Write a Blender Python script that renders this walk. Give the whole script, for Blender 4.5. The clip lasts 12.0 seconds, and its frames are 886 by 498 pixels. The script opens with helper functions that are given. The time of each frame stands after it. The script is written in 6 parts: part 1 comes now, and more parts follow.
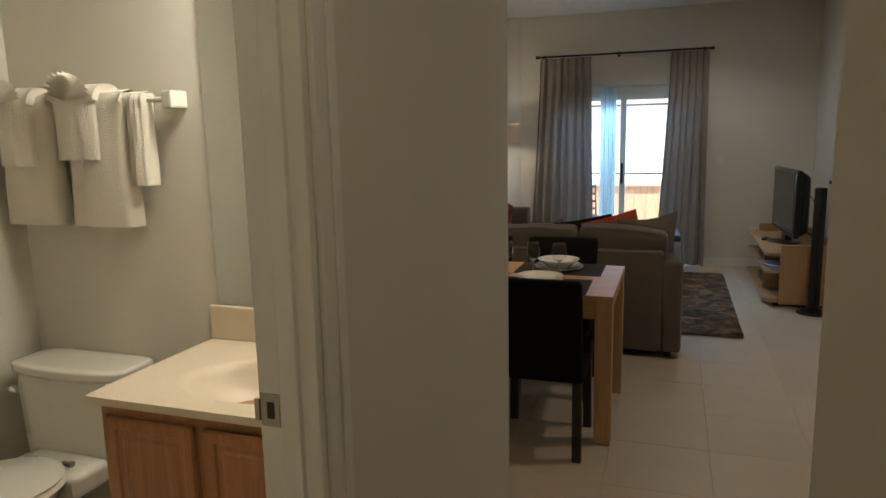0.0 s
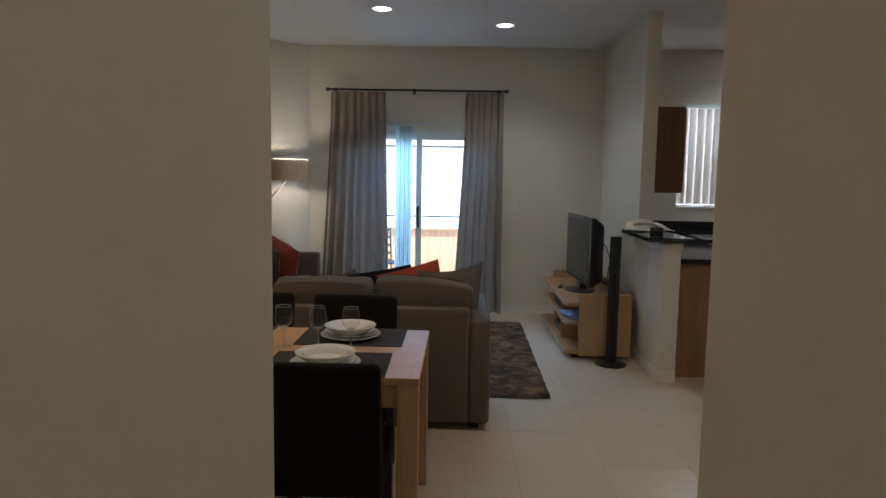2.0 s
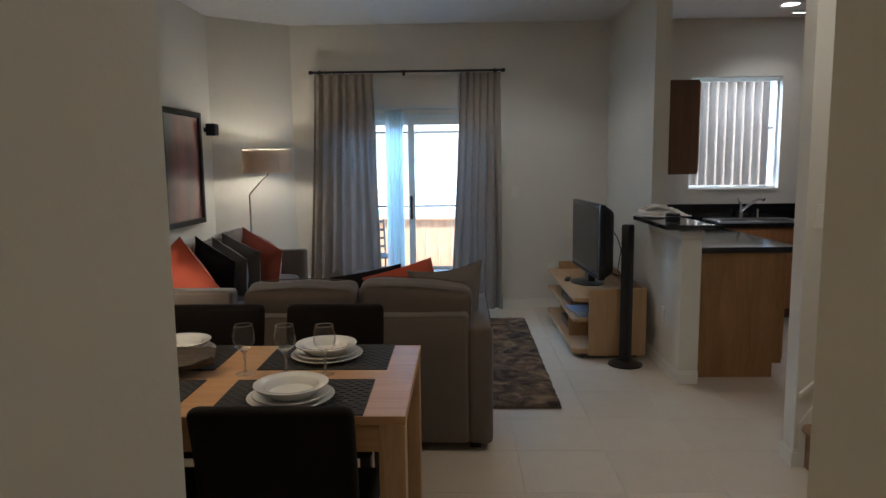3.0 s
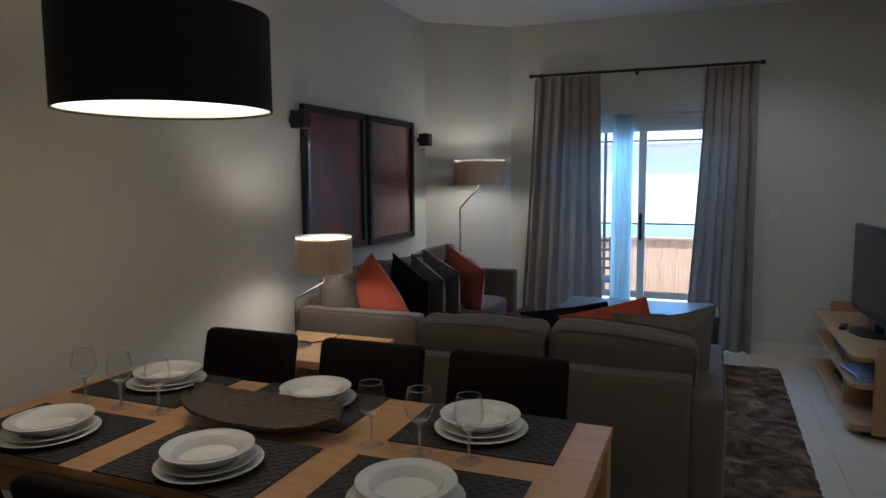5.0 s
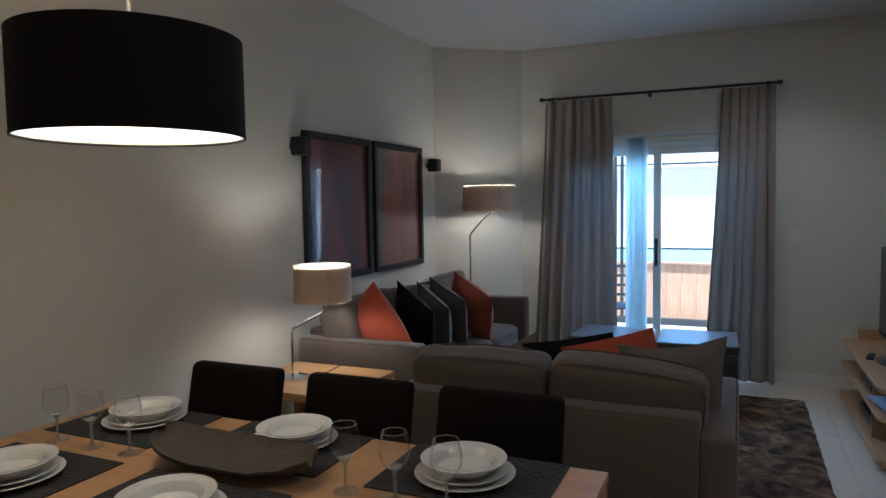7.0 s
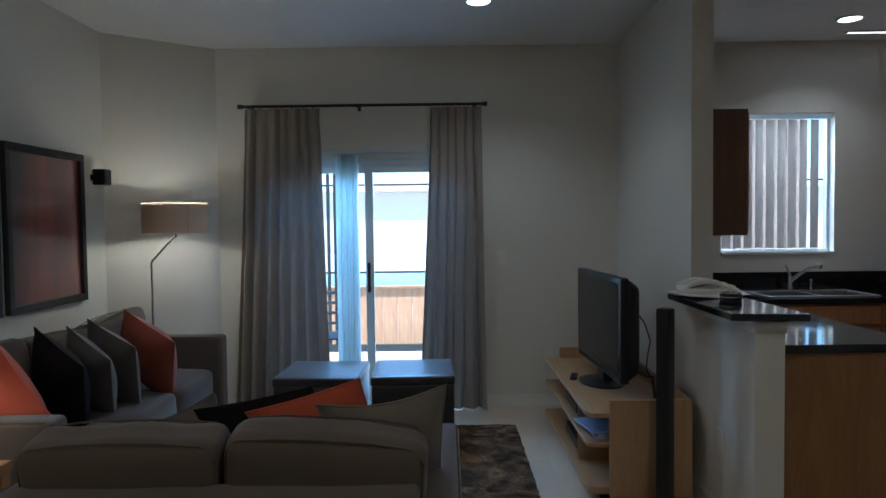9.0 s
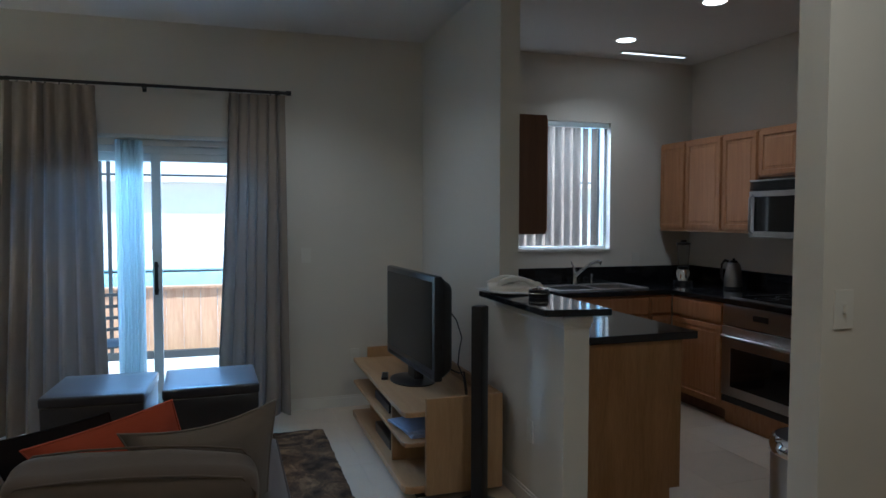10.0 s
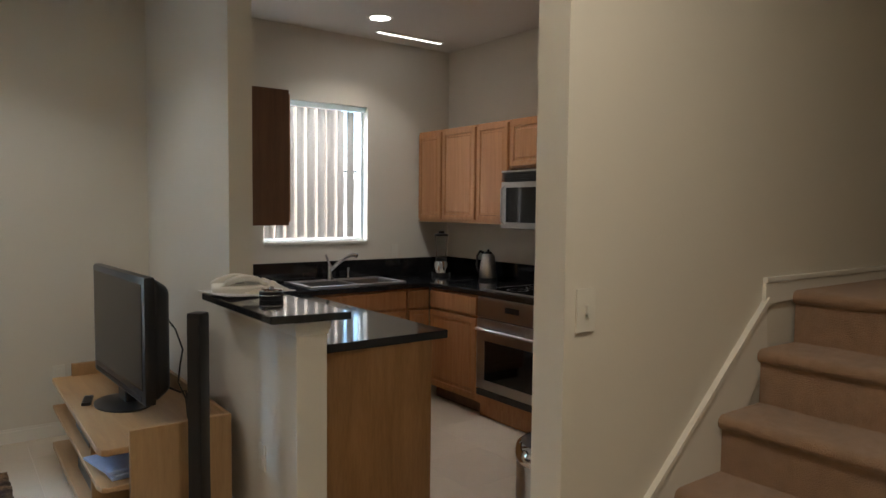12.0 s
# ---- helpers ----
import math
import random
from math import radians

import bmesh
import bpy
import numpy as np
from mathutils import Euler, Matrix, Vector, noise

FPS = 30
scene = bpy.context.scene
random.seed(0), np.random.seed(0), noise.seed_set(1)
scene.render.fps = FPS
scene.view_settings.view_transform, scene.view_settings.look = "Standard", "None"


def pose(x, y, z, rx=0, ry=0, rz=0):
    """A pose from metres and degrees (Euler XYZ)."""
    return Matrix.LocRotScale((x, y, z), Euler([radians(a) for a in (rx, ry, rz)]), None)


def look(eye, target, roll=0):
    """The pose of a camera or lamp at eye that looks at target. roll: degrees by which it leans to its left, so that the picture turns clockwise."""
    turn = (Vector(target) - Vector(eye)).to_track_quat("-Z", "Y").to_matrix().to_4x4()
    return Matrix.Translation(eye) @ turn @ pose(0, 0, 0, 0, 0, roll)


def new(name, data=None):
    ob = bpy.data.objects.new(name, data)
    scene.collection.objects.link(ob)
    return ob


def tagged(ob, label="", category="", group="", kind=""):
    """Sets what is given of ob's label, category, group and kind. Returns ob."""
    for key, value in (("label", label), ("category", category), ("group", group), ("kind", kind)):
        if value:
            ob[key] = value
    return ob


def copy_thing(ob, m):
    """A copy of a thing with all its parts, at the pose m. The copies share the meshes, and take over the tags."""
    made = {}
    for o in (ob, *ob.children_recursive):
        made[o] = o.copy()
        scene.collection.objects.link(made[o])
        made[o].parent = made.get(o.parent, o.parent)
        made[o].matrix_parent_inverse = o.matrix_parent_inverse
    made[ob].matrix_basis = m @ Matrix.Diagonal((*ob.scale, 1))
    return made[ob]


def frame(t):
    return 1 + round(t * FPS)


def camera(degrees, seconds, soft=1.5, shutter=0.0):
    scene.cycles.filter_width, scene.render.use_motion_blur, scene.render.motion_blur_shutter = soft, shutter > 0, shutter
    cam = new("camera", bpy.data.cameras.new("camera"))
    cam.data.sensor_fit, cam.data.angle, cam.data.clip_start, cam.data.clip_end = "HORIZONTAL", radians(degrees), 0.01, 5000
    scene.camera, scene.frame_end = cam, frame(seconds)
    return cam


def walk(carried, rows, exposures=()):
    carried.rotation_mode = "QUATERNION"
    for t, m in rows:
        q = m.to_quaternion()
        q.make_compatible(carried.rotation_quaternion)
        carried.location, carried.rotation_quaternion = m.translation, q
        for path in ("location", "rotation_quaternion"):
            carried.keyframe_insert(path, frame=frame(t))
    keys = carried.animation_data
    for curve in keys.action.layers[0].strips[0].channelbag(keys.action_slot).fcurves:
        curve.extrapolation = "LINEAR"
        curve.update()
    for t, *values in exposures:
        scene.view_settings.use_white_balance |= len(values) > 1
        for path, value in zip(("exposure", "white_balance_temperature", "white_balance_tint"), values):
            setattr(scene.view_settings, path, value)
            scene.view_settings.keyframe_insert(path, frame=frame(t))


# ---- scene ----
cam = camera(66.5, 12.0)
PATH = [
    (0, (0.535, 2.762, 1.506), (-0.107, 4.628, 1.181), -1.2),
    (0.5, (0.532, 2.849, 1.498), (0.073, 4.77, 1.189), -0.3),
    (1, (0.51, 3.034, 1.492), (0.224, 4.995, 1.217), -0.1),
    (1.5, (0.478, 3.251, 1.496), (0.337, 5.232, 1.26), 0.6),
    (2, (0.423, 3.522, 1.495), (0.371, 5.51, 1.282), 1.0),
    (2.5, (0.42, 3.753, 1.491), (0.409, 5.738, 1.242), 0.2),
    (2.7, (0.429, 3.859, 1.492), (0.413, 5.844, 1.241), -0.2),
    (4.3, (0.499, 4.577, 1.519), (0.099, 6.523, 1.282), -1.0),
    (4.5, (0.469, 4.635, 1.486), (0.004, 6.568, 1.269), -1.1),
    (5, (0.536, 4.737, 1.497), (-0.201, 6.585, 1.287), -0.4),
    (5.5, (0.589, 4.785, 1.5), (-0.367, 6.531, 1.307), -0.9),
    (6, (0.601, 4.803, 1.494), (-0.449, 6.496, 1.321), -0.8),
    (6.5, (0.611, 4.822, 1.495), (-0.412, 6.534, 1.342), -0.9),
    (7, (0.603, 4.894, 1.5), (-0.2, 6.721, 1.365), -0.9),
    (7.2, (0.577, 4.952, 1.502), (-0.139, 6.815, 1.376), -0.7),
    (8.8, (0.528, 5.498, 1.467), (0.439, 7.495, 1.402), -1.5),
    (9, (0.573, 5.553, 1.486), (0.561, 7.551, 1.407), -0.7),
    (9.5, (0.517, 5.638, 1.488), (0.817, 7.614, 1.407), -0.3),
    (10, (0.437, 5.709, 1.498), (1.044, 7.612, 1.402), 0.1),
    (10.5, (0.433, 5.753, 1.505), (1.317, 7.544, 1.397), 0.1),
    (11, (0.584, 5.86, 1.498), (1.541, 7.612, 1.382), -0.3),
    (11.5, (0.74, 5.921, 1.51), (1.75, 7.643, 1.383), -0.0),
    (12, (0.808, 6.041, 1.491), (1.996, 7.645, 1.371), 0.6),
]
walk(cam, [(t, look(eye, target, roll)) for t, eye, target, roll in PATH], [(0, 1.78, 5900, 10), (0.5, 1.75, 5800, 10), (1.0, 1.85, 5750, 10), (2.0, 1.92, 5400, 10), (2.5, 1.92, 5400, 10), (4.5, 1.53, 4950, 9), (5.0, 1.38, 4850, 9), (5.5, 1.50, 4850, 9), (6.0, 1.88, 4950, 9), (6.5, 1.93, 4900, 9), (7.0, 1.54, 4850, 9), (7.2, 1.54, 4850, 9), (9.0, 1.39, 4850, 6), (10.0, 1.42, 4900, 6), (10.5, 1.67, 5100, 8), (11.0, 1.86, 5330, 9), (11.5, 1.94, 5600, 10), (12.0, 2.33, 6050, 10)])

# ---- world, sun, large lights ----
world = bpy.data.worlds.new("world")
scene.world = world
world.use_nodes = True
wn = world.node_tree
sky = wn.nodes.new("ShaderNodeTexSky")
sky.sky_type = "NISHITA"
sky.sun_disc = False
sky.sun_elevation, sky.sun_rotation = radians(65), radians(150)
wn.links.new(sky.outputs[0], wn.nodes["Background"].inputs[0])
wn.nodes["Background"].inputs[1].default_value = 0.15
sun = new("sun", bpy.data.lights.new("sun", "SUN"))
sun.data.energy, sun.data.angle, sun.data.color = 4.0, radians(0.5), (1, 0.95, 0.88)
sun.rotation_euler = (radians(25), 0, radians(30))


def lamp(name, kind, energy, color, place, size=0.1, aim=None, spot=None):
    ob = new(name, bpy.data.lights.new(name, kind))
    ob.data.energy, ob.data.color = energy, color
    if kind == "AREA":
        ob.data.shape, ob.data.size = "DISK", size
    else:
        ob.data.shadow_soft_size = size
    ob.matrix_world = look(place, aim) if aim else pose(*place)
    if spot:
        ob.data.spot_size, ob.data.spot_blend = radians(spot), 0.6
    return ob


WARM = (1, 0.84, 0.62)
SOFT = (1, 0.93, 0.83)
door_daylight = lamp("door_daylight", "AREA", 38, (0.42, 0.68, 1.0), (-0.05, 11.75, 2.45), 1.0, aim=(-0.3, 9.4, 0.4))
door_daylight.data.shape, door_daylight.data.size, door_daylight.data.size_y = "RECTANGLE", 1.7, 1.0
window_daylight = lamp("window_daylight", "AREA", 31, (0.95, 0.95, 1.0), (3.2, 11.75, 2.9), 1.0, aim=(3.2, 10.0, 0.9))
window_daylight.data.shape, window_daylight.data.size, window_daylight.data.size_y = "RECTANGLE", 0.9, 0.8
CANS = [(0.79, 9.88, 7.6), (-0.27, 9.31, 5.6), (3.42, 10.37, 5.3), (3.43, 9.37, 5.8)]
for cx, cy, watts in CANS:
    lamp("can_bulb", "SPOT", watts, SOFT, (cx, cy, 2.868), 0.05, aim=(cx, cy, 0), spot=130)
pendant_bulb = lamp("pendant_bulb", "POINT", 1.05, (1, 0.64, 0.28), (-0.933, 6.28, 1.64), 0.05)
pendant_upper = lamp("pendant_upper_bulb", "POINT", 1.5, (1, 0.66, 0.34), (-0.933, 6.28, 1.85), 0.05)
table_bulb = lamp("table_lamp_bulb", "POINT", 3.0, WARM, (-1.46, 7.96, 1.057), 0.032)
floor_bulb = lamp("floor_lamp_bulb", "POINT", 3.0, WARM, (-1.365, 10.37, 1.502), 0.032)
bath_bulb = lamp("vanity_bulb", "AREA", 4.3, (1, 0.89, 0.68), (-0.60, 4.60, 2.25), 0.4, aim=(-1.3, 4.2, 0.9))
# Two unseen lamps without fixtures, added to brighten the hall and the stairs.
hall_bulb = lamp("hall_bulb", "AREA", 1.3, (1, 0.84, 0.56), (0.45, 2.95, 2.86), 0.3, aim=(0.45, 2.95, 0))
stair_bulb = lamp("stair_bulb", "AREA", 3.4, (1, 0.86, 0.66), (1.6, 6.4, 2.86), 0.3, aim=(1.6, 6.4, 0))


# ---- materials ----
def mat(name, color, rough=0.6, metal=0.0, vary=0.06, scale=3.0, grain=60.0, bump=0.15, bump_dist=0.002, rand=0.0, spec=0.5, coat=0.0, sheen=0.0):
    m = bpy.data.materials.new(name)
    m.use_nodes = True
    nt = m.node_tree
    b = nt.nodes["Principled BSDF"]
    b.inputs["Roughness"].default_value, b.inputs["Metallic"].default_value = rough, metal
    b.inputs["Specular IOR Level"].default_value = spec
    b.inputs["Coat Weight"].default_value = coat
    b.inputs["Sheen Weight"].default_value = sheen
    co = nt.nodes.new("ShaderNodeTexCoord")
    big, fine = nt.nodes.new("ShaderNodeTexNoise"), nt.nodes.new("ShaderNodeTexNoise")
    for n, s in ((big, scale), (fine, grain)):
        n.inputs["Scale"].default_value, n.inputs["Detail"].default_value = s, 4
        nt.links.new(co.outputs["Object"], n.inputs["Vector"])
    mix = nt.nodes.new("ShaderNodeMix")
    mix.data_type = "RGBA"
    c = Vector(color)
    mix.inputs["A"].default_value = (*(c * (1 - vary)), 1)
    mix.inputs["B"].default_value = (*(min(1, v * (1 + vary)) for v in c), 1)
    add = nt.nodes.new("ShaderNodeMath")
    add.operation = "MULTIPLY_ADD"
    add.inputs[1].default_value = 0.4
    nt.links.new(fine.outputs["Fac"], add.inputs[0])
    half = nt.nodes.new("ShaderNodeMath")
    half.operation = "MULTIPLY"
    half.inputs[1].default_value = 0.6
    nt.links.new(big.outputs["Fac"], half.inputs[0])
    nt.links.new(half.outputs[0], add.inputs[2])
    nt.links.new(add.outputs[0], mix.inputs["Factor"])
    out = mix.outputs["Result"]
    if rand:
        info, hsv = nt.nodes.new("ShaderNodeObjectInfo"), nt.nodes.new("ShaderNodeHueSaturation")
        mr = nt.nodes.new("ShaderNodeMapRange")
        mr.inputs["To Min"].default_value, mr.inputs["To Max"].default_value = 1 - rand, 1 + rand
        nt.links.new(info.outputs["Random"], mr.inputs["Value"])
        nt.links.new(mr.outputs["Result"], hsv.inputs["Value"])
        nt.links.new(out, hsv.inputs["Color"])
        out = hsv.outputs["Color"]
    nt.links.new(out, b.inputs["Base Color"])
    if bump:
        bp = nt.nodes.new("ShaderNodeBump")
        bp.inputs["Strength"].default_value, bp.inputs["Distance"].default_value = bump, bump_dist
        nt.links.new(fine.outputs["Fac"], bp.inputs["Height"])
        nt.links.new(bp.outputs["Normal"], b.inputs["Normal"])
    return m


def wood(name, dark, light, along="X", rough=0.4, stretch=14.0, ring=2.2, coat=0.15):
    """Wood with its grain along one axis of the object."""
    m = bpy.data.materials.new(name)
    m.use_nodes = True
    nt = m.node_tree
    b = nt.nodes["Principled BSDF"]
    b.inputs["Coat Weight"].default_value = coat
    b.inputs["Coat Roughness"].default_value = 0.25
    co, mp = nt.nodes.new("ShaderNodeTexCoord"), nt.nodes.new("ShaderNodeMapping")
    nt.links.new(co.outputs["Object"], mp.inputs["Vector"])
    mp.inputs["Scale"].default_value = {"X": (1, stretch, stretch), "Y": (stretch, 1, stretch), "Z": (stretch, stretch, 1)}[along]
    noise_a, noise_b = nt.nodes.new("ShaderNodeTexNoise"), nt.nodes.new("ShaderNodeTexNoise")
    noise_a.inputs["Scale"].default_value, noise_a.inputs["Detail"].default_value, noise_a.inputs["Distortion"].default_value = ring, 6, 0.8
    noise_b.inputs["Scale"].default_value, noise_b.inputs["Detail"].default_value = 16, 8
    for n in (noise_a, noise_b):
        nt.links.new(mp.outputs["Vector"], n.inputs["Vector"])
    ramp = nt.nodes.new("ShaderNodeValToRGB")
    ramp.color_ramp.elements[0].position, ramp.color_ramp.elements[0].color = 0.32, (*dark, 1)
    ramp.color_ramp.elements[1].position, ramp.color_ramp.elements[1].color = 0.66, (*light, 1)
    mix = nt.nodes.new("ShaderNodeMath")
    mix.operation = "MULTIPLY_ADD"
    mix.inputs[1].default_value = 0.35
    sc = nt.nodes.new("ShaderNodeMath")
    sc.operation = "MULTIPLY"
    sc.inputs[1].default_value = 0.65
    nt.links.new(noise_a.outputs["Fac"], sc.inputs[0])
    nt.links.new(noise_b.outputs["Fac"], mix.inputs[0])
    nt.links.new(sc.outputs[0], mix.inputs[2])
    nt.links.new(mix.outputs[0], ramp.inputs["Fac"])
    nt.links.new(ramp.outputs["Color"], b.inputs["Base Color"])
    mr = nt.nodes.new("ShaderNodeMapRange")
    mr.inputs["To Min"].default_value, mr.inputs["To Max"].default_value = rough - 0.08, rough + 0.12
    nt.links.new(noise_b.outputs["Fac"], mr.inputs["Value"])
    nt.links.new(mr.outputs["Result"], b.inputs["Roughness"])
    bp = nt.nodes.new("ShaderNodeBump")
    bp.inputs["Strength"].default_value, bp.inputs["Distance"].default_value = 0.12, 0.001
    nt.links.new(noise_b.outputs["Fac"], bp.inputs["Height"])
    nt.links.new(bp.outputs["Normal"], b.inputs["Normal"])
    return m


def glow(name, color, strength):
    m = mat(name, color, 0.5, bump=0)
    b = m.node_tree.nodes["Principled BSDF"]
    b.inputs["Emission Color"].default_value = (*color, 1)
    b.inputs["Emission Strength"].default_value = strength
    return m


def glass(name, color=(1, 1, 1), rough=0.0, thin=False):
    m = mat(name, color, rough, bump=0, vary=0)
    b = m.node_tree.nodes["Principled BSDF"]
    b.inputs["Transmission Weight"].default_value = 1.0
    b.inputs["IOR"].default_value = 1.02 if thin else 1.47
    return m


WALL = mat("wall_paint", (0.70, 0.66, 0.575), 0.72, vary=0.025, scale=1.2, grain=90, bump=0.35, bump_dist=0.0015, spec=0.25)
CEIL = mat("ceiling_paint", (0.74, 0.715, 0.67), 0.9, vary=0.02, scale=1.5, grain=70, bump=0.5, bump_dist=0.003, spec=0.1)
TRIM = mat("trim_paint", (0.78, 0.75, 0.68), 0.38, vary=0.02, grain=40, bump=0.05)
TILE = mat("floor_tile", (0.60, 0.50, 0.378), 0.34, vary=0.10, scale=6, grain=55, bump=0.1, rand=0.03)
GROUT = mat("grout", (0.57, 0.475, 0.36), 0.7, vary=0.1, grain=200)
CARPET = mat("stair_carpet", (0.40, 0.245, 0.145), 1.0, vary=0.5, scale=22, grain=260, bump=1.0, bump_dist=0.012, spec=0.1, sheen=0.3)
SOFA = mat("sofa_linen", (0.128, 0.101, 0.081), 0.95, vary=0.12, scale=8, grain=420, bump=0.6, bump_dist=0.0015, spec=0.15, sheen=0.25)
PIPING = mat("sofa_piping", (0.09, 0.07, 0.058), 0.95, vary=0.1, grain=300, spec=0.15)
PILLOW_RED = mat("pillow_red", (0.50, 0.095, 0.045), 0.75, vary=0.12, scale=9, grain=350, bump=0.4, spec=0.25, sheen=0.2)
PILLOW_RUST = mat("pillow_rust", (0.36, 0.085, 0.05), 0.75, vary=0.12, scale=9, grain=350, bump=0.4, spec=0.25, sheen=0.2)
PILLOW_BLACK = mat("pillow_black", (0.012, 0.010, 0.012), 0.85, vary=0.2, grain=300, bump=0.5, spec=0.2)
PILLOW_GREY = mat("pillow_grey", (0.10, 0.088, 0.08), 0.85, vary=0.15, grain=350, bump=0.5, sheen=0.3)
PILLOW_TAUPE = mat("pillow_taupe", (0.17, 0.145, 0.12), 0.9, vary=0.12, grain=350, bump=0.5, sheen=0.2)
CURTAIN = mat("curtain_cloth", (0.30, 0.25, 0.195), 0.9, vary=0.07, scale=5, grain=300, bump=0.3, spec=0.15, sheen=0.3)
LINEN_SHADE = mat("lamp_shade_cloth", (0.74, 0.63, 0.54), 0.9, vary=0.06, grain=300, bump=0.3)
BLACK_SHADE = mat("pendant_cloth", (0.012, 0.010, 0.010), 0.75, vary=0.15, grain=300, bump=0.3, spec=0.2)
SHADE_IN = mat("shade_lining", (0.85, 0.80, 0.68), 0.6, vary=0.02, bump=0)
LEATHER = mat("dark_leather", (0.0075, 0.005, 0.0035), 0.7, vary=0.25, scale=6, grain=160, bump=0.4, bump_dist=0.001, spec=0.12)
OTTO = mat("ottoman_leather", (0.02, 0.018, 0.02), 0.32, vary=0.2, scale=5, grain=140, bump=0.3, bump_dist=0.0006, spec=1.0, sheen=0.3)
DARKWOOD = mat("dark_leg_wood", (0.025, 0.016, 0.012), 0.4, vary=0.2, grain=80)
OAK = wood("oak_top", (0.46, 0.245, 0.10), (0.60, 0.345, 0.155), "X", 0.42, coat=0.05)
OAK_Z = wood("oak_leg", (0.42, 0.24, 0.105), (0.56, 0.34, 0.165), "Z", 0.4)
BEECH = wood("light_oak_board", (0.38, 0.225, 0.10), (0.49, 0.305, 0.145), "Y", 0.42, stretch=10)
BEECH_Z = wood("light_oak_side", (0.39, 0.235, 0.105), (0.50, 0.315, 0.15), "Z", 0.42, stretch=10)
CAB = wood("cabinet_oak", (0.35, 0.150, 0.056), (0.47, 0.235, 0.098), "Z", 0.4, stretch=16)
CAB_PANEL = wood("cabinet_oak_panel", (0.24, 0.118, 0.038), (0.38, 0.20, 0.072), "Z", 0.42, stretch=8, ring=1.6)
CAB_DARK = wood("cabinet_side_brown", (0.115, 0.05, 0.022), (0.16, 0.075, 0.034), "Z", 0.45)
BATH_OAK = wood("vanity_oak", (0.36, 0.15, 0.055), (0.52, 0.25, 0.10), "Z", 0.35)
GRANITE = mat("black_granite", (0.012, 0.012, 0.013), 0.08, vary=0.6, scale=40, grain=300, bump=0, spec=0.6)
MARBLE = mat("cultured_marble", (0.70, 0.59, 0.44), 0.42, vary=0.05, scale=4, grain=30, bump=0, coat=0.08)
CERAMIC = mat("white_ceramic", (0.72, 0.69, 0.60), 0.12, vary=0.01, bump=0, coat=0.4)
PLATE = mat("white_porcelain", (0.78, 0.76, 0.72), 0.15, vary=0.01, bump=0, coat=0.3)
STEEL = mat("brushed_steel", (0.50, 0.48, 0.46), 0.28, 1.0, vary=0.06, scale=4, grain=200, bump=0.05)
CHROME = mat("chrome", (0.75, 0.75, 0.75), 0.08, 1.0, vary=0.02, bump=0)
NICKEL = mat("satin_nickel", (0.45, 0.41, 0.35), 0.3, 1.0, vary=0.05, bump=0)
BLACK = mat("black_plastic", (0.012, 0.012, 0.013), 0.3, vary=0.1, bump=0)
BLACK_MATTE = mat("black_matte", (0.02, 0.018, 0.016), 0.6, vary=0.15, bump=0.1)
SCREEN = mat("tv_screen", (0.010, 0.010, 0.011), 0.12, vary=0.3, scale=2, bump=0, spec=0.35)
DARKGLASS = mat("oven_glass", (0.008, 0.008, 0.008), 0.05, vary=0, bump=0)
WHITE_PLASTIC = mat("white_plastic", (0.74, 0.71, 0.63), 0.35, vary=0.02, bump=0)
TERRY = mat("terry_cloth", (0.80, 0.74, 0.62), 1.0, vary=0.05, scale=12, grain=260, bump=1.0, bump_dist=0.005, spec=0.1, sheen=0.4)
PAPER = mat("paper", (0.62, 0.60, 0.57), 0.7, vary=0.05, bump=0)
PAPER_BLUE = mat("magazine_cover", (0.40, 0.48, 0.68), 0.4, vary=0.35, scale=14, bump=0)
MAT_WEAVE = mat("placemat", (0.042, 0.038, 0.036), 0.85, vary=0.2, grain=200, bump=0.3)
TRAYWOOD = mat("carved_tray_wood", (0.085, 0.064, 0.045), 0.7, vary=0.5, scale=22, grain=110, bump=1.0, bump_dist=0.004)
ALU = mat("door_frame_white", (0.62, 0.64, 0.62), 0.4, vary=0.03, bump=0)
BLIND = mat("vinyl_blind", (0.66, 0.66, 0.62), 0.45, vary=0.03, bump=0)


def see_through(m, share, color):
    """Lets light from behind glow through a thin cloth or slat."""
    nt = m.node_tree
    trans, both = nt.nodes.new("ShaderNodeBsdfTranslucent"), nt.nodes.new("ShaderNodeMixShader")
    trans.inputs["Color"].default_value = (*color, 1)
    both.inputs["Fac"].default_value = share
    nt.links.new(nt.nodes["Principled BSDF"].outputs[0], both.inputs[1])
    nt.links.new(trans.outputs[0], both.inputs[2])
    nt.links.new(both.outputs[0], nt.nodes["Material Output"].inputs["Surface"])


see_through(BLIND, 0.5, (0.78, 0.84, 0.84))
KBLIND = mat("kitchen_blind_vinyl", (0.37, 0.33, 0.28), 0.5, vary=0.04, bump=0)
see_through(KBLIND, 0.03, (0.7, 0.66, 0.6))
# Translucent ring added to make the bright line of light atop each shade.
SHADE_GLOW_RING = mat("shade_rim", (0.85, 0.80, 0.70), 0.7, vary=0, bump=0)
see_through(SHADE_GLOW_RING, 0.85, (0.95, 0.90, 0.80))
PANE = glass("window_pane", (0.86, 0.97, 1.0), thin=True)


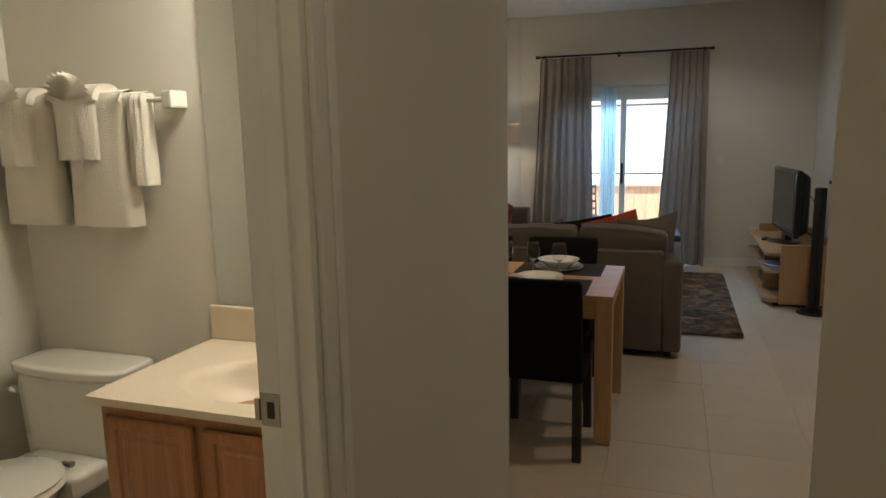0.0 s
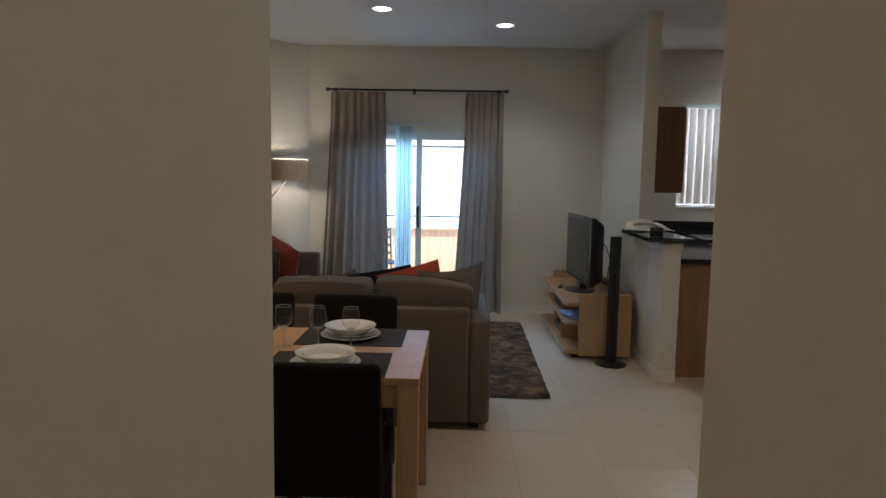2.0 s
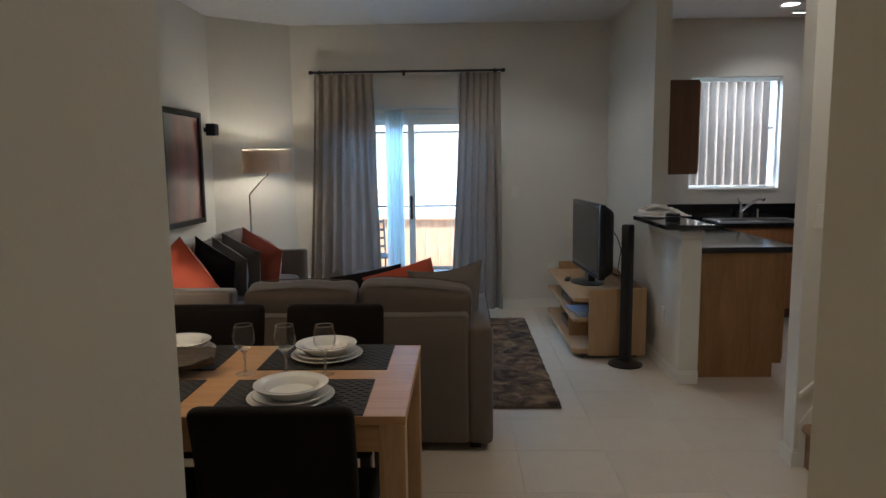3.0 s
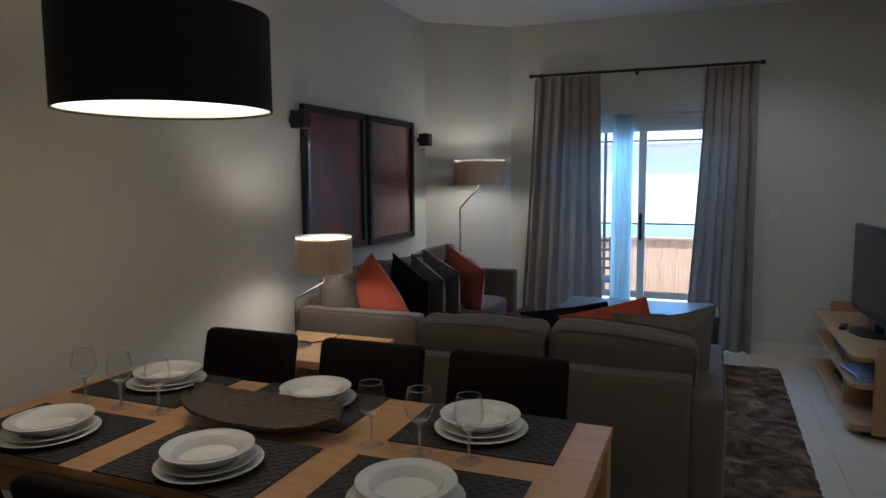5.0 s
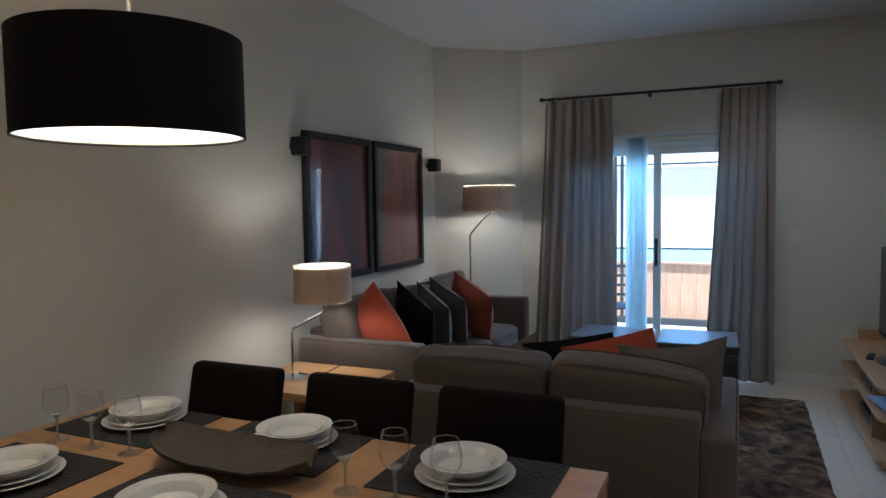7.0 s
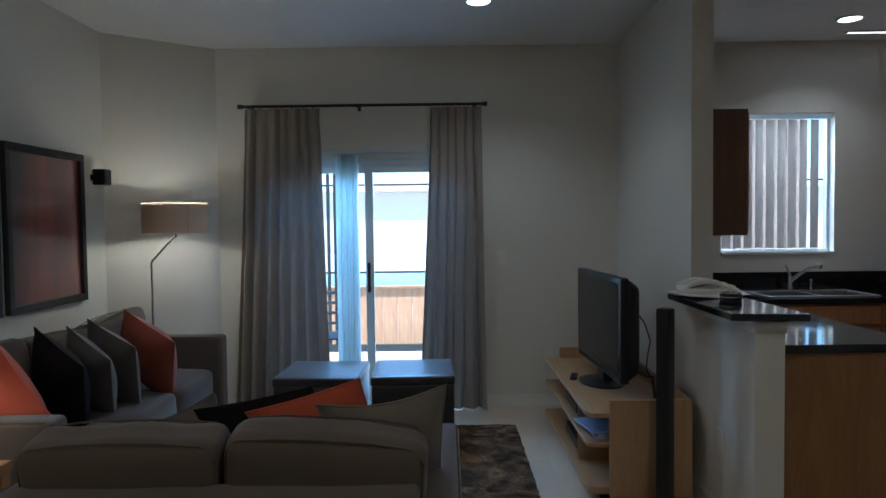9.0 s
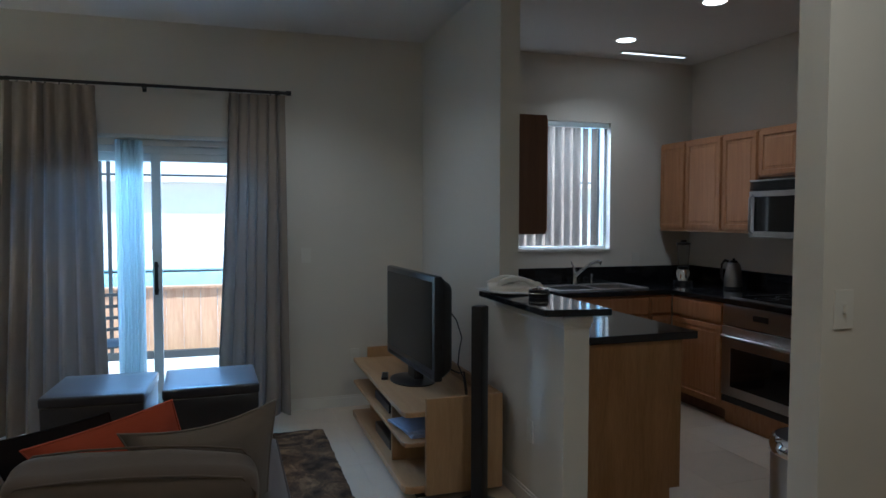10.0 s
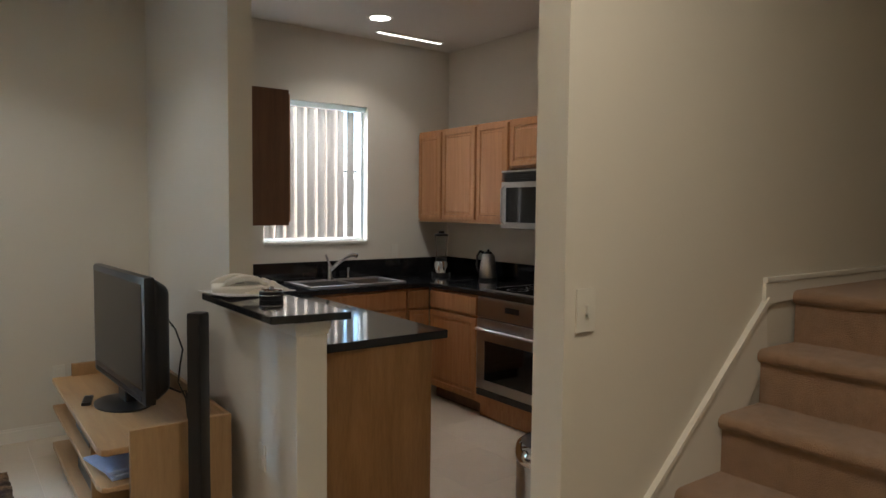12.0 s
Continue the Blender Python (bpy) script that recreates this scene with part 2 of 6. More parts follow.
def thin_glass(name, color, gloss):
    """Blown glass too thin to bend what is behind it: clear, with bright highlights."""
    m = bpy.data.materials.new(name)
    m.use_nodes = True
    nt = m.node_tree
    nt.nodes.remove(nt.nodes["Principled BSDF"])
    clear, shine, fres, both, gain = (nt.nodes.new(k) for k in ("ShaderNodeBsdfTransparent", "ShaderNodeBsdfGlossy", "ShaderNodeLayerWeight", "ShaderNodeMixShader", "ShaderNodeMath"))
    clear.inputs["Color"].default_value = (*color, 1)
    shine.inputs["Roughness"].default_value = 0.09
    fres.inputs["Blend"].default_value = 0.15
    gain.operation = "MULTIPLY_ADD"
    gain.inputs[1].default_value, gain.inputs[2].default_value = gloss, 0.05
    nt.links.new(fres.outputs["Fresnel"], gain.inputs[0])
    nt.links.new(gain.outputs[0], both.inputs["Fac"])
    nt.links.new(clear.outputs[0], both.inputs[1])
    nt.links.new(shine.outputs[0], both.inputs[2])
    nt.links.new(both.outputs[0], nt.nodes["Material Output"].inputs["Surface"])
    return m


WINEGLASS = thin_glass("wine_glass", (0.985, 0.985, 0.98), 0.35)
# Pale half-clear colour stands in for light caught in the stem.
GLASS_STEM = mat("wine_glass_stem", (0.72, 0.72, 0.70), 0.12, vary=0, bump=0, spec=0.9, coat=0.5)
GLASS_STEM.node_tree.nodes["Principled BSDF"].inputs["Alpha"].default_value = 0.34
# Paler still, for the highlights along lip and foot.
GLASS_GLINT = mat("wine_glass_glint", (0.80, 0.80, 0.78), 0.12, vary=0, bump=0, spec=0.9, coat=0.5)
GLASS_GLINT.node_tree.nodes["Principled BSDF"].inputs["Alpha"].default_value = 0.5
PALE_GLASS = thin_glass("clear_jar", (0.93, 0.93, 0.92), 0.5)
# Steel brightened for the light on the sink's rim.
SINK_RIM_LIT = mat("sink_rim_lit_steel", (0.78, 0.76, 0.73), 0.32, 1.0, vary=0.05, scale=4, grain=200, bump=0.05)
MIRROR = mat("mirror", (0.86, 0.88, 0.85), 0.01, 1.0, vary=0, bump=0)
CAN_GLOW = glow("can_lens", (1, 0.94, 0.85), 4)
BULB_GLOW = glow("bulb_glow", (1, 0.86, 0.66), 5)
DECK = mat("patio_concrete", (0.55, 0.50, 0.44), 0.8, vary=0.1, grain=80)
FENCE = wood("fence_wood", (0.50, 0.24, 0.12), (0.66, 0.36, 0.20), "Z", 0.7)
BRONZE = mat("screen_frame", (0.03, 0.028, 0.026), 0.5, vary=0.1, bump=0)
GRASS = mat("lawn", (0.08, 0.12, 0.04), 0.95, vary=0.4, scale=2, grain=50, bump=0.5)
POOLTILE = mat("pool_blue", (0.10, 0.38, 0.42), 0.15, vary=0.2, bump=0)
STUCCO = mat("stucco_wall", (0.62, 0.55, 0.48), 0.9, vary=0.06, grain=90, bump=0.5)
BROWNBOARD = wood("weathered_board", (0.20, 0.135, 0.10), (0.28, 0.20, 0.15), "Z", 0.8)


# ---- mesh helpers ----
def box(bm, a, b, bevel=0.0):
    """A box from corner a to corner b, with small bevels."""
    made = bmesh.ops.create_cube(bm, size=1)["verts"]
    size, mid = Vector(b) - Vector(a), (Vector(a) + Vector(b)) / 2
    for v in made:
        v.co = Vector((v.co.x * size.x, v.co.y * size.y, v.co.z * size.z)) + mid
    if bevel:
        edges = {e for v in made for e in v.link_edges}
        bmesh.ops.bevel(bm, geom=list(edges), offset=min(bevel, abs(size.x) * 0.45, abs(size.y) * 0.45, abs(size.z) * 0.45), segments=2, affect="EDGES", profile=0.6)
    return bm


def boxes(*pairs, bevel=0.0):
    bm = bmesh.new()
    for a, b in pairs:
        box(bm, a, b, bevel)
    return bm


def lathe(profile, segments=32, bm=None, at=(0, 0, 0)):
    """Turns (radius, height) pairs about z."""
    bm = bm or bmesh.new()
    rings = []
    for r, z in profile:
        if r < 1e-5:
            rings.append([bm.verts.new((at[0], at[1], at[2] + z))])
        else:
            rings.append([bm.verts.new((at[0] + r * math.cos(2 * math.pi * i / segments), at[1] + r * math.sin(2 * math.pi * i / segments), at[2] + z)) for i in range(segments)])
    for lo, hi in zip(rings, rings[1:]):
        for i in range(segments):
            j = (i + 1) % segments
            if len(lo) == 1 and len(hi) == 1:
                continue
            if len(lo) == 1:
                bm.faces.new((lo[0], hi[i], hi[j]))
            elif len(hi) == 1:
                bm.faces.new((lo[i], lo[j], hi[0]))
            else:
                bm.faces.new((lo[i], lo[j], hi[j], hi[i]))
    bmesh.ops.recalc_face_normals(bm, faces=bm.faces)
    return bm


def tube(points, radius, segments=10, bm=None):
    """A round bar along points, with closed ends."""
    bm = bm or bmesh.new()
    pts = [Vector(p) for p in points]
    rings = []
    side = None
    for i, p in enumerate(pts):
        d = (pts[min(i + 1, len(pts) - 1)] - pts[max(i - 1, 0)]).normalized()
        if side is None:
            side = d.orthogonal().normalized()
        side = (side - d * side.dot(d)).normalized()
        up = d.cross(side)
        rad = radius[i] if isinstance(radius, (list, tuple)) else radius
        rings.append([bm.verts.new(p + (side * math.cos(2 * math.pi * k / segments) + up * math.sin(2 * math.pi * k / segments)) * rad) for k in range(segments)])
    for lo, hi in zip(rings, rings[1:]):
        for k in range(segments):
            bm.faces.new((lo[k], lo[(k + 1) % segments], hi[(k + 1) % segments], hi[k]))
    bm.faces.new(rings[0][::-1])
    bm.faces.new(rings[-1])
    bmesh.ops.recalc_face_normals(bm, faces=bm.faces)
    return bm


def soft_block(w, d, h, power=5.0, cuts=9, sag=0.0, wrinkle=0.006, seed=0.0, crown=0.0):
    """A stuffed block: a rounded box with a slight swell and creases."""
    bm = bmesh.new()
    bmesh.ops.create_cube(bm, size=2)
    bmesh.ops.subdivide_edges(bm, edges=bm.edges[:], cuts=cuts, use_grid_fill=True)
    for v in bm.verts:
        p = v.co.copy()
        n = (abs(p.x) ** power + abs(p.y) ** power + abs(p.z) ** power) ** (1 / power)
        q = p / n
        out = 1 + crown * (1 - q.x * q.x) * (1 - q.z * q.z)
        v.co = Vector((q.x * w / 2, q.y * d / 2 * out, q.z * h / 2 * (1 + crown * 0.5 * (1 - q.x * q.x))))
        v.co += Vector((0, 1, 1)) * (noise.noise(v.co * 5 + Vector((seed, seed, 0))) * wrinkle * 2)
        if sag:
            v.co.z -= sag * (1 - (q.x) ** 2) * (q.z > 0)
    return bm


def round_box(w, d, h, r, wrinkle=0.0, seed=0.0, crown=0.0):
    """A firm upholstered block with flat faces and edges rounded to radius r."""
    bm = bmesh.new()
    bmesh.ops.create_cube(bm, size=2)
    bmesh.ops.subdivide_edges(bm, edges=bm.edges[:], cuts=9, use_grid_fill=True)
    half = (w / 2, d / 2, h / 2)

    def spread(u, size):
        k = round(abs(u) * 5)
        inner = size - r
        return math.copysign((0, inner * 0.33, inner * 0.66, inner, size - r * 0.4, size)[k], u)

    for v in bm.verts:
        u = v.co.copy()
        p = Vector([spread(u[i], half[i]) for i in range(3)])
        core = Vector([max(-half[i] + r, min(half[i] - r, p[i])) for i in range(3)])
        off = p - core
        if off.length > 1e-6:
            p = core + off.normalized() * r
        p.y *= 1 + crown * (1 - u.x * u.x) * (1 - u.z * u.z)
        p.z *= 1 + crown * 0.25 * (1 - u.x * u.x)
        if wrinkle:
            p += Vector((0.3, 1, 1)) * noise.noise(p * 6 + Vector((seed, seed, 0))) * wrinkle
        v.co = p
    return bm


def pillow(w, h, t, seed=0.0, cuts=13, chop=0.0, taper=0.0):
    """A throw pillow standing in the x-z plane, thin at its seam, with pointed corners."""
    bm = bmesh.new()
    n = cuts + 1
    sheets = []
    for s in (1, -1):
        grid = []
        for i in range(n + 1):
            row = []
            for j in range(n + 1):
                u, v = 2 * i / n - 1, 2 * j / n - 1
                pull = 1 - 0.045 * (1 - u * u)
                pull2 = (1 - 0.045 * (1 - v * v)) * (1 - taper * (0.5 - v / 2))
                x, z = u * w / 2 * pull2, v * h / 2 * pull
                y = s * t / 2 * (max(0, (1 - u * u)) ** 0.55) * (max(0, (1 - v * v)) ** 0.55)
                y += noise.noise(Vector((x * 9 + seed, z * 9, s * 2 + seed))) * 0.012 * (1 - u ** 4) * (1 - v ** 4)
                z -= chop * (1 - u * u) ** 1.2 * max(0, v) ** 2
                edge = i in (0, n) or j in (0, n)
                row.append(sheets[0][i][j] if edge and s < 0 else bm.verts.new((x, y, z)))
            grid.append(row)
        sheets.append(grid)
        for i in range(n):
            for j in range(n):
                f = (grid[i][j], grid[i + 1][j], grid[i + 1][j + 1], grid[i][j + 1])
                bm.faces.new(f if s < 0 else f[::-1])
    bmesh.ops.recalc_face_normals(bm, faces=bm.faces)
    return bm


def mesh(name, bm, material, smooth=False):
    me = bpy.data.meshes.new(name)
    bm.to_mesh(me)
    bm.free()
    me.materials.append(material)
    if smooth:
        me.polygons.foreach_set("use_smooth", [True] * len(me.polygons))
        me.set_sharp_from_angle(angle=radians(50))
    return me


def part(name, bm, material, parent, label="", smooth=False, at=None):
    ob = new(name, mesh(name, bm, material, smooth))
    ob.parent = parent
    if at is not None:
        ob.matrix_basis = at
    return tagged(ob, label)


def thing(name, label, category, place=(0, 0, 0), turn=0.0, group="", kind=""):
    """An empty at a thing's base, to hold its parts."""
    ob = new(name)
    ob.empty_display_size = 0.1
    ob.matrix_basis = pose(*place, 0, 0, turn)
    return tagged(ob, label, category, group, kind)


def single(name, bm, material, label, category, place=(0, 0, 0), turn=0.0, group="", smooth=False, m=None):
    ob = new(name, mesh(name, bm, material, smooth))
    ob.matrix_basis = m if m is not None else pose(*place, 0, 0, turn)
    return tagged(ob, label, category, group)


def structure(name, bm, material, label="", category=""):
    ob = new(name, mesh(name, bm, material))
    return tagged(ob, label, category, kind="structure")


# ---- large structure ----
H = 2.88
XL, XR, YF = -1.91, 4.50, 10.96
structure("floor", boxes(((-2.1, 1.0, -0.12), (4.64, 11.11, -0.006))), GROUT, "cream ceramic tile floor with pale grout joints", "floor")
structure("ceiling", boxes(((-2.1, 1.0, H), (4.64, 11.11, H + 0.12))), CEIL, "flat off-white textured ceiling", "ceiling")
structure("wall_west", boxes(((XL - 0.14, 1.0, 0), (XL, 11.11, H))), WALL, "cream painted wall behind the pictures", "wall")
bm = bmesh.new()
corner = [(XL, 10.45), (-1.25, YF), (XL, YF)]
lo, hi = [bm.verts.new((x, y, 0)) for x, y in corner], [bm.verts.new((x, y, H)) for x, y in corner]
bm.faces.new(lo[::-1]), bm.faces.new(hi)
for i in range(3):
    bm.faces.new((lo[i], lo[(i + 1) % 3], hi[(i + 1) % 3], hi[i]))
bmesh.ops.recalc_face_normals(bm, faces=bm.faces)
structure("wall_corner", bm, WALL, "cream painted angled corner wall", "wall")
DX0, DX1, DTOP = -0.92, 0.78, 2.0
WX0, WX1, WZ0, WZ1 = 2.76, 3.66, 1.215, 2.32
structure("wall_north", boxes(
    ((XL, YF, 0), (DX0, YF + 0.15, H)), ((DX0, YF, DTOP), (DX1, YF + 0.15, H)), ((DX1, YF, 0), (WX0, YF + 0.15, H)),
    ((WX0, YF, 0), (WX1, YF + 0.15, WZ0)), ((WX0, YF, WZ1), (WX1, YF + 0.15, H)), ((WX1, YF, 0), (XR + 0.14, YF + 0.15, H))),
    WALL, "cream painted wall with the patio door and kitchen window", "wall")
structure("wall_east", boxes(((XR, 4.9, 0), (XR + 0.14, YF, H))), WALL, "cream painted kitchen wall", "wall")
structure("wall_divider", boxes(((1.94, 9.34, 0), (2.06, YF, H)), ((1.905, 8.475, 0), (2.035, 9.34, 1.035))), WALL, "cream painted divider wall stepping down to a half wall", "wall")
structure("wall_stair", boxes(((2.07, 7.225, 0), (XR, 7.335, H))), WALL, "cream painted wall beside the carpeted stairs", "wall")
structure("wall_stair_south", boxes(((2.3, 6.05, 0), (XR, 6.17, H))), WALL, "cream painted wall", "wall")
structure("wall_hall_east", boxes(((0.97, 1.0, 0), (1.09, 5.0, H)), ((1.09, 4.88, 0), (XR, 5.0, H))), WALL, "cream painted hallway wall", "wall")
structure("wall_hall_west", boxes(((-0.13, 3.73, 0), (-0.02, 5.09, H))), WALL, "cream painted hallway wall beside the bathroom door", "wall")
structure("wall_hall_west_rear", boxes(((-0.13, 1.0, 0), (-0.02, 2.97, H))), WALL, "cream painted hallway wall", "wall")
structure("wall_over_door", boxes(((-0.13, 2.97, 2.05), (-0.02, 3.73, H))), WALL, "cream painted wall over the bathroom door", "wall")
structure("wall_bathroom", boxes(((XL, 4.76, 0), (-0.13, 5.09, H))), WALL, "cream painted wall between bathroom and dining room", "wall")
structure("wall_rear_room", boxes(((XR, 0.9, 0), (XR + 0.14, 4.88, H)), ((1.09, 0.9, 0), (XR, 1.0, H))), WALL, "cream painted wall", "wall")
structure("wall_south", boxes(((-2.05, 0.9, 0), (1.09, 1.0, H)), ((XL, 2.3, 0), (-0.13, 2.4, H))), WALL, "cream painted wall", "wall")


def skirting(name, *runs):
    """Baseboards: runs of (x0, y0, x1, y1) boxes in plan, with a stepped top."""
    bm = bmesh.new()
    for x0, y0, x1, y1 in runs:
        box(bm, (x0, y0, 0), (x1, y1, 0.075), 0.003)
        dx, dy = (0.004, 0) if x1 - x0 < y1 - y0 else (0, 0.004)
        box(bm, (x0 + dx, y0 + dy, 0.075), (x1 - dx, y1 - dy, 0.092), 0.002)
    return tagged(new(name, mesh(name, bm, TRIM)), "white painted wooden baseboard", "baseboard", kind="structure")


skirting("baseboard", (XL, 5.09, XL + 0.014, 10.44), (-1.24, YF - 0.014, DX0 - 0.06, YF), (DX1 + 0.06, YF - 0.014, 1.94, YF),
         (1.926, 9.34, 1.94, YF - 0.014), (1.891, 8.461, 1.905, 9.34), (1.905, 8.461, 2.035, 8.475), (XL + 0.014, 5.09, -0.02, 5.104),
         (-0.02, 3.83, -0.006, 5.104), (0.956, 1.0, 0.97, 5.014), (0.97, 5.0, 4.5, 5.014), (2.056, 7.211, 2.07, 7.335), (2.07, 7.211, 2.085, 7.225))

# patio door
door = thing("door_1", "white aluminium sliding glass patio door, closed", "door", (0, YF, 0), kind="structure")
part("door_frame", boxes(((DX0, 0.02, DTOP - 0.05), (DX1, 0.13, DTOP), ), ((DX0, 0.02, 0.0), (DX1, 0.13, 0.03)), ((DX0, 0.02, 0.03), (DX0 + 0.05, 0.13, DTOP - 0.05)), ((DX1 - 0.05, 0.02, 0.03), (DX1, 0.13, DTOP - 0.05)), bevel=0.004), ALU, door)


def sash(x0, x1, y, name):
    w = 0.065
    part(name, boxes(((x0, y, 0.03), (x0 + w, y + 0.035, DTOP - 0.05)), ((x1 - w, y, 0.03), (x1, y + 0.035, DTOP - 0.05)),
                     ((x0 + w, y, 0.03), (x1 - w, y + 0.035, 0.12)), ((x0 + w, y, DTOP - 0.11), (x1 - w, y + 0.035, DTOP - 0.05)), bevel=0.004), ALU, door)
    pane = part("pane", boxes(((x0 + w, y + 0.014, 0.12), (x1 - w, y + 0.020, DTOP - 0.11))), PANE, door)
    pane.visible_shadow = False


sash(-0.083, DX1 - 0.05, 0.03, "sliding_sash")
sash(DX0 + 0.05, -0.022, 0.075, "fixed_sash")
part("door_handle", boxes(((-0.066, -0.012, 0.93), (-0.042, 0.0, 1.17)), ((-0.069, 0.0, 0.95), (-0.039, 0.03, 0.975)), ((-0.069, 0.0, 1.125), (-0.039, 0.03, 1.15)), bevel=0.004), BLACK, door, "black pull handle")
part("curtain_track", boxes(((-0.50, -0.035, 2.045), (DX1 - 0.1, -0.004, 2.075)), bevel=0.004), ALU, door, "white headrail of the vertical blind")

# vertical blind stacked at the side of the patio door
blind = thing("vertical_blind", "stacked pale vertical vinyl blind beside the glass door", "blind", (0, YF - 0.05, 0))
slat_mesh = None
for i in range(11):
    bm = bmesh.new()
    for k in range(5):
        u = k / 4 - 0.5
        for z in (0.03, 2.03):
            bm.verts.new((u * 0.088, 0.012 * (1 - 4 * u * u), z))
    bm.verts.ensure_lookup_table()
    for k in range(4):
        bm.faces.new((bm.verts[2 * k], bm.verts[2 * k + 2], bm.verts[2 * k + 3], bm.verts[2 * k + 1]))
    part("slat", bm, BLIND, blind, at=pose(-0.285 + i * 0.0150, 0.004 * (i % 3), 0, 0, 0, 74 + 7 * (i % 3)), smooth=True)

# kitchen window
win = thing("window_1", "white framed kitchen window over the sink", "window", (0, YF, 0), kind="structure")
part("window_frame", boxes(((WX0, 0.07, WZ0), (WX1, 0.12, WZ0 + 0.025)), ((WX0, 0.07, WZ1 - 0.025), (WX1, 0.12, WZ1)), ((WX0, 0.07, WZ0 + 0.025), (WX0 + 0.025, 0.12, WZ1 - 0.025)), ((WX1 - 0.025, 0.07, WZ0 + 0.025), (WX1, 0.12, WZ1 - 0.025)), bevel=0.003), ALU, win)
part("window_sill", boxes(((WX0 - 0.0, -0.018, WZ0 - 0.02), (WX1, 0.07, WZ0 + 0.004)), bevel=0.004), CERAMIC, win, "white marble sill")
pane = part("pane", boxes(((WX0 + 0.025, 0.093, WZ0 + 0.025), (WX1 - 0.025, 0.098, WZ1 - 0.025))), PANE, win)
pane.visible_shadow = False
kblind = thing("vertical_blind", "white vertical vinyl blind, half open, in the kitchen window", "blind", (0, YF + 0.035, 0))
part("headrail", boxes(((WX0 + 0.01, -0.02, WZ1 - 0.045), (WX1 - 0.01, 0.02, WZ1 - 0.005)), bevel=0.004), BLIND, kblind)
for i in range(9):
    bm = bmesh.new()
    for k in range(5):
        u = k / 4 - 0.5
        for z in (WZ0 + 0.03, WZ1 - 0.05):
            bm.verts.new((u * 0.088, 0.010 * (1 - 4 * u * u), z))
    bm.verts.ensure_lookup_table()
    for k in range(4):
        bm.faces.new((bm.verts[2 * k], bm.verts[2 * k + 2], bm.verts[2 * k + 3], bm.verts[2 * k + 1]))
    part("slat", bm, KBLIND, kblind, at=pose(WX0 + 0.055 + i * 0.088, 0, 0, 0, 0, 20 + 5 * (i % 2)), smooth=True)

# bathroom door casing
case = thing("door_2", "white painted door casing, open without its door in view", "door", kind="structure")
part("casing", boxes(((-0.02, 3.735, 0), (-0.008, 3.80, 2.115)), ((-0.008, 3.775, 0), (-0.002, 3.80, 2.115)), ((-0.02, 2.90, 0), (-0.008, 2.965, 2.115)), ((-0.02, 2.965, 2.055), (-0.008, 3.735, 2.115)), bevel=0.003), TRIM, case)
part("jamb", boxes(((-0.135, 3.712, 0), (-0.018, 3.732, 2.05)), ((-0.135, 2.968, 0), (-0.018, 2.988, 2.05)), ((-0.135, 2.988, 2.03), (-0.018, 3.712, 2.05)), bevel=0.002), TRIM, case)
part("door_stop", boxes(((-0.085, 3.700, 0), (-0.050, 3.713, 2.03)), ((-0.085, 2.987, 0), (-0.050, 3.0, 2.03)), bevel=0.002), TRIM, case)
part("strike_plate", boxes(((-0.132, 3.7095, 1.018), (-0.094, 3.712, 1.078)), ((-0.142, 3.706, 1.028), (-0.132, 3.712, 1.068)), bevel=0.001), NICKEL, case, "satin nickel strike plate")
# thin black box put in for the shade inside the latch hole
part("latch_hole", boxes(((-0.118, 3.7085, 1.033), (-0.104, 3.7094, 1.063))), BLACK_MATTE, case)

# stairs
stairs = thing("stairs", "carpeted staircase in worn tan-brown carpet", "stairs", (0, 0, 0), kind="structure")
TOPS = [0.22, 0.44, 0.66, 0.845, 1.03, 1.215]
NOSES = [2.12, 2.345, 2.57, 2.792, 3.014, 3.236]
for i in range(6):
    x0, z1 = NOSES[i], TOPS[i]
    x1 = NOSES[i + 1] + 0.03 if i < 5 else XR
    bm = bmesh.new()
    box(bm, (x0, 6.17, 0), (x1, 7.212, z1 - 0.03))
    n = 26
    prof = [(x1, z1 - 0.03), (x1, z1)] + [(x0 + 0.005 - 0.028 * math.sin(math.pi * k / 8), z1 - 0.024 + 0.024 * math.cos(math.pi * k / 8)) for k in range(9)] + [(x0 + 0.01, z1 - 0.06)]
    rows = []
    for j in range(n + 1):
        y = 6.17 + (7.212 - 6.17) * j / n
        rows.append([bm.verts.new((x + noise.noise(Vector((x * 7, y * 11, z * 5))) * 0.004, y, z + noise.noise(Vector((x * 9, y * 9, i))) * 0.004)) for x, z in prof])
    for a, b in zip(rows, rows[1:]):
        for k in range(len(prof) - 1):
            bm.faces.new((a[k], a[k + 1], b[k + 1], b[k]))
    bmesh.ops.recalc_face_normals(bm, faces=bm.faces)
    part("step", bm, CARPET, stairs, smooth=True)
bm = bmesh.new()
def skirt_line(bm, lower, upper, y0, y1):
    a = [bm.verts.new((x, y, z)) for y in (y0, y1) for x, z in lower]
    b = [bm.verts.new((x, y, z)) for y in (y0, y1) for x, z in upper]
    n = len(lower)
    for k in range(n - 1):
        bm.faces.new((a[k], a[k + 1], b[k + 1], b[k]))
        bm.faces.new((a[n + k], b[n + k], b[n + k + 1], a[n + k + 1]))
        bm.faces.new((b[k], b[k + 1], b[n + k + 1], b[n + k]))
        bm.faces.new((a[k], a[n + k], a[n + k + 1], a[k + 1]))
    bmesh.ops.recalc_face_normals(bm, faces=bm.faces)
    return bm
part("skirt_board", skirt_line(bm, [(2.09, 0.0), (2.3, 0.0), (3.06, 1.0)], [(2.09, 0.22), (2.30, 0.53), (3.04, 1.19)], 7.2125, 7.2245), TRIM, stairs, "white painted stair skirt board")
